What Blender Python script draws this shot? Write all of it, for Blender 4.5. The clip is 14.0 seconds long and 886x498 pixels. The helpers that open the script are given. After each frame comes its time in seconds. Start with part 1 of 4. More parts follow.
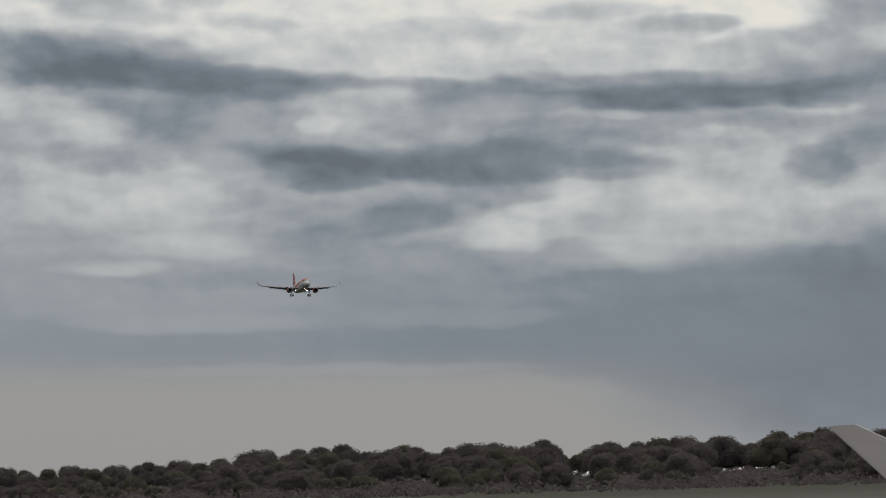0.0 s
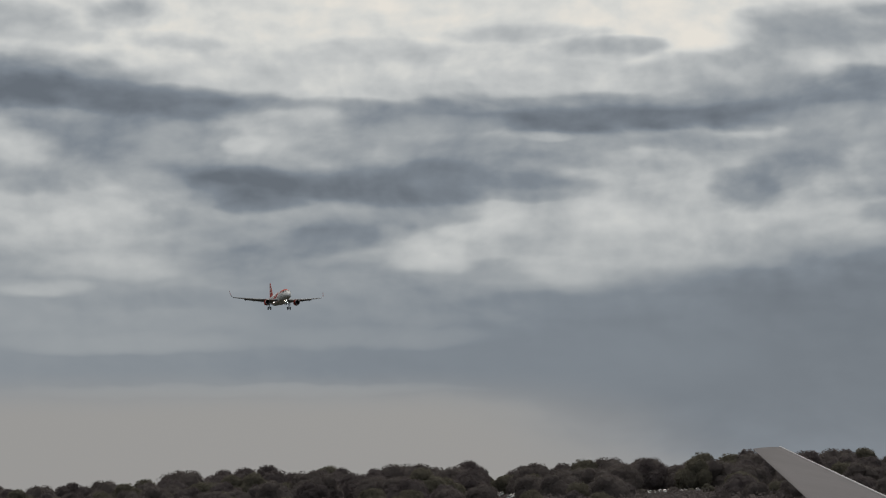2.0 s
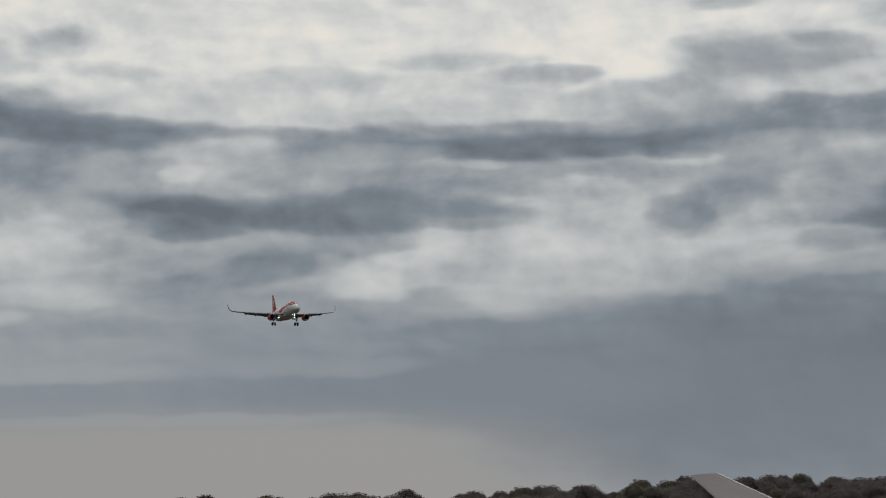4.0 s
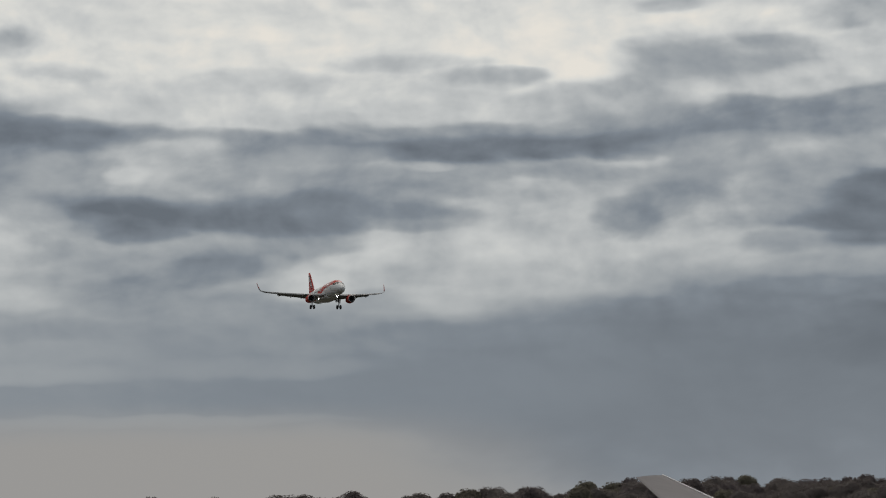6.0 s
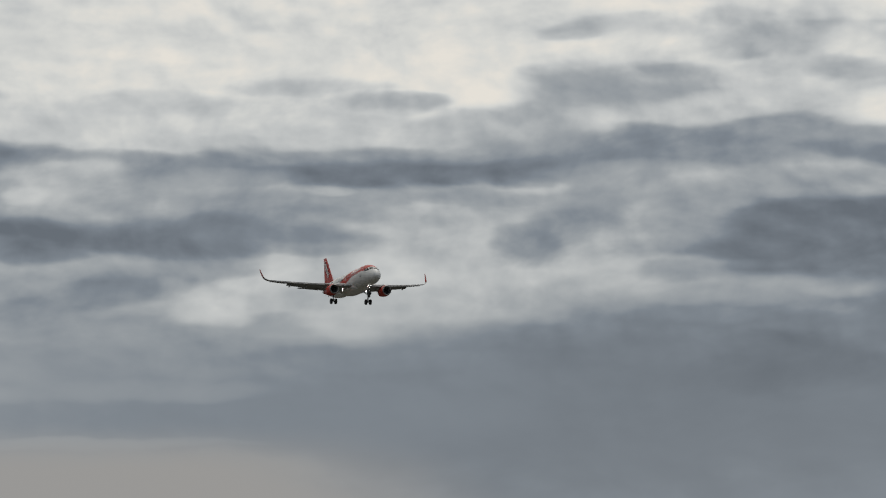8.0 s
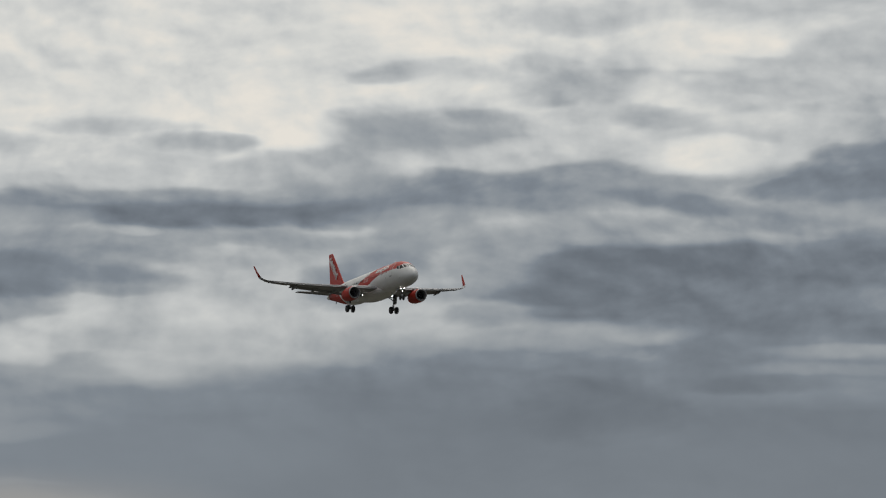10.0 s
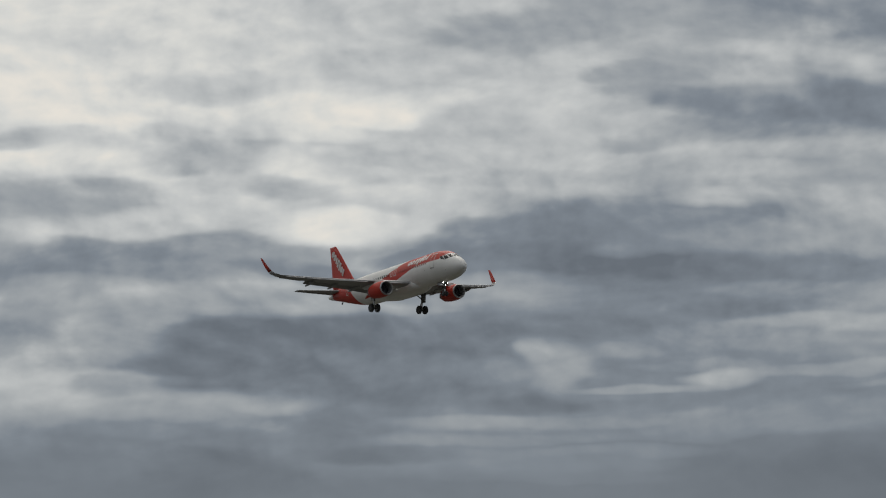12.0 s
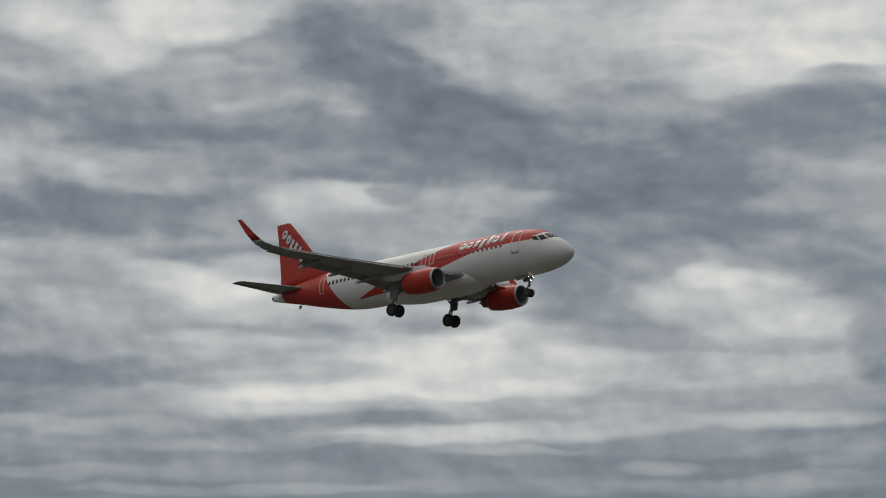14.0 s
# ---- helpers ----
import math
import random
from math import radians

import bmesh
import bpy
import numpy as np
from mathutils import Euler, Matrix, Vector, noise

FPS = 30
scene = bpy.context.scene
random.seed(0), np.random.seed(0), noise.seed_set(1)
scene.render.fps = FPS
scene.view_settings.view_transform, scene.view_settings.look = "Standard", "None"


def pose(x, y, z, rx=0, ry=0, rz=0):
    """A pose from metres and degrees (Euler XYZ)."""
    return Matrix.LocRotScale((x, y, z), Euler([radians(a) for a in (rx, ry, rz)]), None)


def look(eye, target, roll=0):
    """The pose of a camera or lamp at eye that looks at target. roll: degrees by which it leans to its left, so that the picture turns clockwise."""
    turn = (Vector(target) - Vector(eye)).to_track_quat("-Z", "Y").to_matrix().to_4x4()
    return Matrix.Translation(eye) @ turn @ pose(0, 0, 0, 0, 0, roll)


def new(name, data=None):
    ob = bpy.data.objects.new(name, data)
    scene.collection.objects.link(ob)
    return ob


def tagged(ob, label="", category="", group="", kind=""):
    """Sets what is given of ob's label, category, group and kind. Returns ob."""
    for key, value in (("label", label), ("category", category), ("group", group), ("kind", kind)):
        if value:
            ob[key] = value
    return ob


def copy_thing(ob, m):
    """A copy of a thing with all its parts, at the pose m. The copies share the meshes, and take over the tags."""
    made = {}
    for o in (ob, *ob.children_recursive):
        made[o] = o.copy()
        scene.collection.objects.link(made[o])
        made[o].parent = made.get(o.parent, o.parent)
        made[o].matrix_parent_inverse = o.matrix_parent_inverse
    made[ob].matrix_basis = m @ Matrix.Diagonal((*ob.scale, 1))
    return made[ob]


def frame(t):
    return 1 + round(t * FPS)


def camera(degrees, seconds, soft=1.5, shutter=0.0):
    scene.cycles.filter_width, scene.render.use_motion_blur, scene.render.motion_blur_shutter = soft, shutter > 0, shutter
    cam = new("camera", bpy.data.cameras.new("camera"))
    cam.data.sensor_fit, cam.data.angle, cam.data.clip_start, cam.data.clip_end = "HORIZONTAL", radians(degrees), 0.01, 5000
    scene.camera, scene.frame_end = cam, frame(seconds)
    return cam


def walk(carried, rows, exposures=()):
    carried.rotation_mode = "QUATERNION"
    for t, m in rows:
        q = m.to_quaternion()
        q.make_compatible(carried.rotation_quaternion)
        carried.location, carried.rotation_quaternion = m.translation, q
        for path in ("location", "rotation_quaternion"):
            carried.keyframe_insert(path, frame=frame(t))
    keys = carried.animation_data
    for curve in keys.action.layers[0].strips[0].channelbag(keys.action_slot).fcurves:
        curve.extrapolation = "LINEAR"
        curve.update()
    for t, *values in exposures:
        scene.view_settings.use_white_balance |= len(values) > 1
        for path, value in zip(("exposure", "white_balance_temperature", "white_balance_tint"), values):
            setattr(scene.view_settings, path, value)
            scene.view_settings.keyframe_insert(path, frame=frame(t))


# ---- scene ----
EYE = (0.0, 0.0, 4.5)
cam = camera(18.55, 14.0, soft=1.15)


def aim(yaw, pitch, roll):
    """A look from the eye: degrees clockwise from north (+y), up, and lean."""
    y, p = radians(yaw), radians(pitch)
    way = Vector((math.sin(y) * math.cos(p), math.cos(y) * math.cos(p), math.sin(p)))
    return look(EYE, Vector(EYE) + way * 100, roll)


walk(cam, [
    (0.0, aim(-1.235, 5.467, -0.554)),
    (0.5, aim(-0.928, 5.504, -0.463)),
    (1.0, aim(-0.418, 5.633, -0.325)),
    (1.5, aim(0.001, 5.768, -0.444)),
    (2.0, aim(0.332, 5.900, -0.470)),
    (2.5, aim(0.665, 6.040, -0.559)),
    (3.0, aim(1.127, 6.260, -0.621)),
    (5.5, aim(2.352, 6.533, -1.070)),
    (6.0, aim(2.824, 6.503, -0.960)),
    (6.5, aim(3.329, 6.855, -0.859)),
    (7.0, aim(3.857, 6.913, -0.750)),
    (9.5, aim(7.725, 7.580, -0.178)),
    (10.0, aim(9.108, 7.899, -0.079)),
    (10.5, aim(10.482, 8.193, -0.052)),
    (11.0, aim(12.067, 8.576, -0.351)),
    (11.5, aim(14.152, 8.957, -0.707)),
    (12.0, aim(17.036, 9.333, -0.690)),
    (12.5, aim(20.405, 9.846, -0.621)),
    (13.0, aim(24.022, 10.323, -0.266)),
    (13.5, aim(28.215, 10.775, -0.160)),
    (14.0, aim(33.754, 11.355, -0.316)),
], exposures=[(0.0, 0.0), (14.0, 0.0)])

# ---- world and sun ----
world = bpy.data.worlds.new("overcast_sky")
scene.world = world
world.use_nodes = True
wn, wl = world.node_tree.nodes, world.node_tree.links
wn.clear()


def wmath(op, a, b=0.0, c=None):
    n = wn.new("ShaderNodeMath")
    n.operation = op
    for i, v in enumerate((a, b) if c is None else (a, b, c)):
        if isinstance(v, (int, float)):
            n.inputs[i].default_value = v
        else:
            wl.new(v, n.inputs[i])
    return n.outputs[0]


def wsmooth(value, lo, hi, a=0.0, b=1.0):
    n = wn.new("ShaderNodeMapRange")
    n.interpolation_type, n.clamp = "SMOOTHSTEP", False
    wl.new(value, n.inputs[0])
    for i, v in enumerate((lo, hi, a, b)):
        n.inputs[i + 1].default_value = v
    return n.outputs[0]


def wnoise(vector, scale, detail, rough, distortion=0.0):
    n = wn.new("ShaderNodeTexNoise")
    wl.new(vector, n.inputs["Vector"])
    n.inputs["Scale"].default_value, n.inputs["Detail"].default_value = scale, detail
    n.inputs["Roughness"].default_value, n.inputs["Distortion"].default_value = rough, distortion
    return n


wcoord = wn.new("ShaderNodeTexCoord")
wsep = wn.new("ShaderNodeSeparateXYZ")
wl.new(wcoord.outputs["Generated"], wsep.inputs[0])
wx, wy, wz = wsep.outputs
azimuth = wmath("DEGREES", wmath("ARCTAN2", wx, wy))
elevation = wmath("DEGREES", wmath("ARCSINE", wz))
flat = wn.new("ShaderNodeCombineXYZ")
wl.new(azimuth, flat.inputs[0])
wl.new(elevation, flat.inputs[1])

# clouds drawn out sideways: broad wisps, billows and fine shreds
stretch = wn.new("ShaderNodeMapping")
wl.new(flat.outputs[0], stretch.inputs["Vector"])
stretch.inputs["Scale"].default_value = (0.40, 1.0, 1.0)
stretch.inputs["Rotation"].default_value = (0, 0, radians(3))


def wbend(vector, noise_node, x, y):
    """The vector, pushed about by a noise."""
    n = wn.new("ShaderNodeVectorMath")
    n.operation = "MULTIPLY_ADD"
    wl.new(noise_node.outputs["Color"], n.inputs[0])
    n.inputs[1].default_value = (x, y, 0.0)
    wl.new(vector, n.inputs[2])
    m = wn.new("ShaderNodeVectorMath")
    m.operation = "SUBTRACT"
    wl.new(n.outputs[0], m.inputs[0])
    m.inputs[1].default_value = (x / 2, y / 2, 0.0)
    return m.outputs[0]


def wshift(vector, x, y):
    n = wn.new("ShaderNodeVectorMath")
    wl.new(vector, n.inputs[0])
    n.inputs[1].default_value = (x, y, 0.0)
    return n.outputs[0]


warped = wbend(flat.outputs[0], wnoise(stretch.outputs[0], 1.5, 2.5, 0.45), 1.2, 0.42)
drawn = wbend(stretch.outputs[0], wnoise(stretch.outputs[0], 0.5, 1.0, 0.4), 0.9, 0.5)
wisps = wnoise(drawn, 1.1, 3.0, 0.42)
heaped = wn.new("ShaderNodeMapping")
wl.new(drawn, heaped.inputs["Vector"])
heaped.inputs["Scale"].default_value = (1.45, 1.0, 1.0)
billow = wnoise(heaped.outputs[0], 1.3, 3.5, 0.46)
lit = wnoise(wshift(heaped.outputs[0], 0.10, 0.16), 1.3, 3.5, 0.46)
relief = wmath("SUBTRACT", billow.outputs[0], lit.outputs[0])
bent = wn.new("ShaderNodeSeparateXYZ")
wl.new(warped, bent.inputs[0])
# the even tone by height: bright high up, a grey layer lower down, darker towards the east and away from the sun, bright overhead
cover = wmath("ADD", wsmooth(elevation, 4.2, 6.6, 0.36, 0.56), wsmooth(elevation, 7.5, 11.0, 0.0, 0.30))
cover = wmath("ADD", cover, wsmooth(azimuth, 8.0, 24.0, 0.0, -0.34))
turned_away = wmath("SUBTRACT", wmath("COSINE", wmath("RADIANS", wmath("SUBTRACT", azimuth, 15.0))), 1.0)
cover = wmath("ADD", cover, wmath("MULTIPLY", turned_away, 0.16))
# unseen western sky darkened, to put shade on the airliner's near side
cover = wmath("ADD", cover, wsmooth(azimuth, -12.0, -60.0, 0.0, -0.20))
cover = wmath("ADD", cover, wsmooth(elevation, 16.0, 50.0, 0.0, 0.50))
ragged = wmath("MULTIPLY_ADD", wmath("SUBTRACT", billow.outputs[0], 0.5), 1.4, 0.05)


def cloud_group():
    """The nodes of one mass of cloud: an oval with a ragged rim that turns the sky below it to its own tone."""
    g = bpy.data.node_groups.new("cloud_mass", "ShaderNodeTree")
    for name in ("x", "y", "ragged", "cover", "x_size", "x_shift", "y_size", "y_shift", "slope", "tone", "dense"):
        g.interface.new_socket(name, in_out="INPUT", socket_type="NodeSocketFloat")
    g.interface.new_socket("cover", in_out="OUTPUT", socket_type="NodeSocketFloat")
    n, l = g.nodes, g.links
    given, result = n.new("NodeGroupInput").outputs, n.new("NodeGroupOutput")

    def calc(op, *args):
        k = n.new("ShaderNodeMath")
        k.operation = op
        for i, v in enumerate(args):
            l.new(v, k.inputs[i])
        return k.outputs[0]

    u = calc("MULTIPLY_ADD", given["x"], given["x_size"], given["x_shift"])
    v = calc("MULTIPLY_ADD", given["y"], given["y_size"], given["y_shift"])
    v = calc("MULTIPLY_ADD", u, given["slope"], v)
    far = calc("MULTIPLY_ADD", v, v, calc("MULTIPLY_ADD", u, u, given["ragged"]))
    rim = n.new("ShaderNodeMapRange")
    rim.interpolation_type, rim.clamp = "SMOOTHSTEP", False
    l.new(far, rim.inputs[0])
    rim.inputs[1].default_value, rim.inputs[2].default_value, rim.inputs[3].default_value = 2.1, 0.0, 0.0
    l.new(given["dense"], rim.inputs[4])
    l.new(calc("MULTIPLY_ADD", calc("SUBTRACT", given["tone"], given["cover"]), rim.outputs[0], given["cover"]), result.inputs[0])
    return g


cloud_mass = cloud_group()


def cloud(az, el, wide, high, tilt, tone, dense=0.88):
    """One mass of cloud in the sky: its middle, half width and half height in degrees, its slope, its tone from dark 0 to bright 1."""
    global cover
    n = wn.new("ShaderNodeGroup")
    n.node_tree = cloud_mass
    for i, v in enumerate((bent.outputs[0], bent.outputs[1], ragged, cover)):
        wl.new(v, n.inputs[i])
    for i, v in enumerate((1 / wide, -az / wide, 1 / high, -el / high, -math.tan(radians(tilt)) * wide / high, tone, dense)):
        n.inputs[4 + i].default_value = v
    cover = n.outputs[0]


# large masses first, small shreds last
cloud(35.14, 9.21, 9.48, 1.74, 0, 0.70)
cloud(11.68, 3.62, 12.05, 1.34, 0, 0.15)
cloud(27.93, 8.21, 9.45, 1.60, 0, 0.41)
cloud(17.91, 6.40, 6.72, 1.60, 0, 0.18)
cloud(8.21, 2.73, 5.35, 1.47, 0, 0.15)
cloud(8.85, 4.62, 4.29, 1.47, 0, 0.12)
cloud(-4.27, 3.43, 6.69, 0.60, 0, 0.29)
cloud(14.10, 7.16, 4.45, 0.87, 0, 0.09)
cloud(-0.09, 4.48, 5.36, 0.67, 0, 0.32)
cloud(41.60, 15.83, 4.24, 1.22, 0, 0.98, 0.6)
cloud(4.09, 3.84, 2.68, 1.20, 0, 0.18)
cloud(1.70, 3.51, 4.69, 0.67, 0, 0.22)
cloud(25.52, 5.73, 9.40, 0.33, 0, 0.31)
cloud(3.52, 6.12, 3.09, 0.94, 0, 0.64)
cloud(-6.07, 10.78, 3.54, 0.80, 0, 0.86)
cloud(-7.84, 9.34, 4.47, 0.60, -3, 0.12)
cloud(20.38, 9.55, 3.52, 0.74, 6, 0.09)
cloud(21.79, 8.53, 3.38, 0.67, 0, 0.12)
cloud(32.12, 13.40, 3.02, 0.74, 0, 0.17)
cloud(16.67, 4.29, 4.02, 0.53, 0, 0.12)
cloud(2.96, 8.68, 7.03, 0.29, 0, 0.20)
cloud(-1.37, 10.68, 2.18, 0.94, 0, 0.88)
cloud(-2.35, 7.24, 3.64, 0.53, 0, 0.12)
cloud(34.58, 13.98, 2.48, 0.80, -10, 0.17)
cloud(10.51, 9.10, 4.06, 0.47, 0, 0.29)
cloud(-0.65, 9.61, 3.39, 0.53, 0, 0.78)
cloud(-7.22, 4.50, 3.35, 0.53, 0, 0.42)
cloud(23.11, 14.46, 2.76, 0.67, 0, 0.31)
cloud(40.68, 13.74, 3.03, 0.60, 0, 0.22)
cloud(4.79, 10.73, 2.04, 0.80, 0, 0.95)
cloud(-7.47, 6.75, 2.42, 0.67, 0, 0.71)
cloud(5.92, 6.55, 2.02, 0.80, 0, 0.66)
cloud(19.83, 11.35, 3.41, 0.47, 0, 0.64)
cloud(-3.91, 9.62, 2.71, 0.53, 0, 0.78)
cloud(9.80, 12.43, 1.78, 0.80, 0, 0.98)
cloud(32.98, 14.71, 1.80, 0.80, -25, 0.13)
cloud(9.58, 9.28, 4.06, 0.33, 6, 0.23)
cloud(32.72, 6.61, 4.04, 0.33, 0, 0.31)
cloud(29.29, 15.87, 1.67, 0.80, 0, 0.79)
cloud(27.71, 12.15, 2.73, 0.47, 0, 0.15)
cloud(35.16, 10.76, 2.31, 0.53, 0, 0.34)
cloud(38.59, 12.61, 2.05, 0.60, 0, 0.16)
cloud(23.11, 8.69, 2.97, 0.40, 0, 0.15)
cloud(-6.89, 8.29, 1.76, 0.67, 0, 0.29)
cloud(12.28, 4.56, 1.74, 0.67, 0, 0.03)
cloud(3.92, 8.59, 4.33, 0.27, 0, 0.07)
cloud(17.87, 4.86, 3.35, 0.33, 0, 0.27)
cloud(18.66, 12.69, 2.51, 0.65, -5, 0.71, 0.6)
cloud(26.75, 14.06, 2.76, 0.40, -8, 0.24)
cloud(25.52, 12.28, 2.74, 0.40, -6, 0.22)
cloud(25.37, 16.01, 1.67, 0.67, 0, 0.73)
cloud(35.80, 13.38, 2.75, 0.40, -10, 0.10)
cloud(30.29, 13.75, 2.06, 0.53, 0, 0.31)
cloud(36.44, 15.15, 2.08, 0.53, 0, 0.61)
cloud(34.30, 8.98, 2.03, 0.91, 0, 0.98, 0.6)
cloud(19.30, 13.85, 2.48, 0.40, 0, 0.42)
cloud(11.70, 7.06, 1.75, 0.53, 0, 0.05)
cloud(27.23, 14.53, 1.79, 0.53, 0, 0.31)
cloud(42.27, 14.15, 1.79, 0.53, 0, 0.22)
cloud(19.13, 7.69, 3.37, 0.27, 0, 0.13)
cloud(39.57, 12.94, 1.53, 0.75, 0, 0.20)
cloud(20.73, 9.07, 2.17, 0.40, 0, -0.00)
cloud(16.48, 7.14, 1.62, 0.53, 0, 0.12)
cloud(7.81, 10.41, 1.77, 0.47, 8, 0.45)
cloud(20.13, 11.29, 1.77, 0.47, 0, 0.66)
cloud(-2.59, 7.95, 2.02, 0.40, 0, 0.51)
cloud(13.75, 7.64, 2.43, 0.33, 0, 0.02)
cloud(24.29, 14.77, 2.07, 0.40, 0, 0.28)
cloud(31.38, 15.66, 1.39, 0.75, 0, 0.13)
cloud(40.02, 11.74, 2.05, 0.40, 0, 0.17)
cloud(34.60, 16.24, 2.09, 0.40, 0, 0.58)
cloud(-3.31, 7.18, 1.89, 0.43, 0, -0.00)
cloud(6.93, 9.61, 1.49, 0.53, 0, 0.51)
cloud(37.47, 11.20, 1.50, 0.53, 0, 0.27)
cloud(-4.86, 5.57, 1.61, 0.47, 0, 0.45)
cloud(33.46, 10.77, 1.63, 0.47, 0, 0.41)
cloud(1.50, 7.87, 2.16, 0.33, 0, 0.31)
cloud(9.67, 10.30, 1.36, 0.53, 0, 0.45)
cloud(14.71, 8.22, 2.70, 0.27, 0, 0.51)
cloud(29.77, 11.17, 2.18, 0.33, 0, 0.24)
cloud(36.97, 10.14, 1.36, 0.53, 0, 0.28)
cloud(29.14, 9.04, 1.76, 0.40, 0, 0.58)
cloud(36.14, 11.70, 1.77, 0.40, 0, 0.24)
cloud(24.91, 15.06, 1.80, 0.40, 0, 0.58)
cloud(37.01, 12.40, 1.51, 0.47, 0, 0.15)
cloud(2.37, 9.58, 2.03, 0.33, 0, 0.76)
cloud(-2.83, 5.93, 2.02, 0.33, 8, 0.23)
cloud(9.38, 6.44, 2.02, 0.33, 0, 0.64)
cloud(27.60, 13.70, 2.06, 0.33, 0, 0.17)
cloud(23.81, 11.80, 2.05, 0.33, 0, 0.27)
cloud(30.33, 7.08, 3.37, 0.20, 0, 0.28)
cloud(39.87, 10.38, 1.49, 0.45, 0, 0.70)
cloud(0.08, 10.44, 1.22, 0.53, 0, 0.95)
cloud(0.06, 8.30, 1.62, 0.40, 0, 0.45)
cloud(-0.43, 7.35, 1.62, 0.40, 0, 0.14)
cloud(12.10, 11.35, 1.64, 0.40, 0, 0.51)
cloud(15.31, 8.63, 2.70, 0.24, -10, 0.20)
cloud(24.53, 15.49, 1.66, 0.40, 0, 0.48)
cloud(37.92, 9.65, 1.22, 0.53, 0, 0.38)
cloud(-1.88, 4.02, 2.95, 0.21, 0, 0.35)
cloud(-1.39, 6.28, 1.88, 0.33, 10, 0.27)
cloud(12.96, 12.29, 1.91, 0.33, 0, 0.86)
cloud(8.82, 6.00, 1.88, 0.33, 0, 0.51)
cloud(20.96, 9.97, 1.90, 0.33, 0, 0.20)
cloud(23.08, 12.62, 1.92, 0.33, 0, 0.34)
cloud(29.11, 6.78, 3.36, 0.19, 0, 0.28)
cloud(23.31, 12.26, 2.33, 0.27, -8, 0.22)
cloud(-8.31, 9.22, 1.76, 0.33, 0, 0.02)
cloud(16.23, 13.22, 1.78, 0.33, 0, 0.64)
cloud(18.31, 8.48, 1.76, 0.33, 0, 0.42)
cloud(41.33, 15.13, 2.20, 0.41, 0, 0.98, 0.6)
cloud(7.98, 7.85, 1.20, 0.60, 25, 0.31)
cloud(14.67, 5.49, 1.20, 0.60, 0, 0.13)
cloud(39.52, 15.67, 1.51, 0.73, 0, 0.87, 0.6)
cloud(42.73, 10.47, 1.21, 0.60, 0, 0.24)
cloud(31.52, 8.39, 3.30, 0.26, 0, 0.98, 0.6)
cloud(-5.10, 6.52, 1.05, 0.67, 0, 0.42)
cloud(2.72, 8.98, 2.71, 0.20, 0, 0.37)
cloud(4.26, 7.18, 1.62, 0.33, 0, 0.64)
cloud(11.87, 12.77, 1.64, 0.33, 0, 0.64)
cloud(13.25, 6.46, 2.02, 0.27, 0, 0.09)
cloud(15.24, 12.23, 1.37, 0.40, 0, 0.95)
cloud(14.96, 9.79, 1.63, 0.33, 0, 0.88)
cloud(21.75, 13.77, 0.92, 0.75, 0, 0.61, 0.6)
cloud(22.53, 9.47, 2.03, 0.27, 0, 0.33)
cloud(22.94, 5.54, 2.69, 0.20, 0, 0.28)
cloud(29.78, 12.01, 1.37, 0.40, 0, 0.51)
cloud(24.91, 10.85, 1.63, 0.33, 0, 0.48)
cloud(26.24, 8.70, 2.03, 0.27, 0, 0.22)
cloud(41.68, 10.98, 1.36, 0.40, 0, 0.29)
cloud(37.65, 14.41, 1.38, 0.40, 0, 0.34)
cloud(35.21, 15.52, 1.39, 0.40, 0, 0.58)
cloud(36.70, 16.21, 1.67, 0.33, 0, 0.66)
cloud(36.34, 8.84, 1.62, 0.33, 0, 0.73)
cloud(31.52, 7.74, 2.70, 0.20, 0, 0.31)
cloud(36.32, 7.06, 3.87, 0.18, 0, 0.31, 0.62)
cloud(2.91, 4.69, 2.15, 0.24, 0, 0.24)
cloud(-5.22, 8.96, 1.76, 0.29, 0, 0.07)
cloud(14.98, 9.88, 1.76, 0.29, 0, 0.91)
cloud(3.67, 8.14, 2.57, 0.20, 0, 0.42)
cloud(9.89, 7.56, 1.05, 0.60, 0, 0.64, 0.6)
cloud(1.74, 7.27, 1.48, 0.33, 0, 0.16)
cloud(26.35, 15.81, 1.25, 0.40, 0, 0.73)
cloud(34.34, 14.17, 1.24, 0.40, 0, 0.08)
cloud(-8.30, 7.45, 1.62, 0.29, 0, 0.42)
cloud(11.70, 6.11, 1.75, 0.27, 0, 0.49)
cloud(-5.45, 4.86, 2.15, 0.21, 0, 0.35)
cloud(-2.36, 5.33, 1.88, 0.24, 0, 0.35)
cloud(-6.63, 3.91, 2.41, 0.19, 0, 0.44)
cloud(39.90, 7.12, 2.42, 0.19, 0, 0.34)
cloud(15.35, 11.58, 1.36, 0.33, 0, 0.64)
cloud(31.51, 12.44, 1.37, 0.33, 0, 0.76)
cloud(41.16, 9.81, 1.36, 0.33, 0, 0.73)
cloud(33.21, 8.63, 1.65, 0.41, 0, 0.87, 0.6)
cloud(-6.88, 5.57, 1.61, 0.27, 0, 0.64)
cloud(-2.59, 6.64, 1.61, 0.27, 0, 0.51)
cloud(4.13, 6.52, 1.08, 0.40, 0, 0.78)
cloud(9.04, 11.61, 1.64, 0.27, 0, 0.66)
cloud(10.53, 12.08, 0.92, 0.60, 0, 0.88, 0.6)
cloud(11.24, 9.93, 1.63, 0.27, 0, 0.82)
cloud(15.51, 6.33, 1.61, 0.27, 0, 0.09)
cloud(19.89, 12.25, 1.33, 0.49, 0, 0.76, 0.6)
cloud(28.60, 15.12, 0.93, 0.60, 0, 0.34)
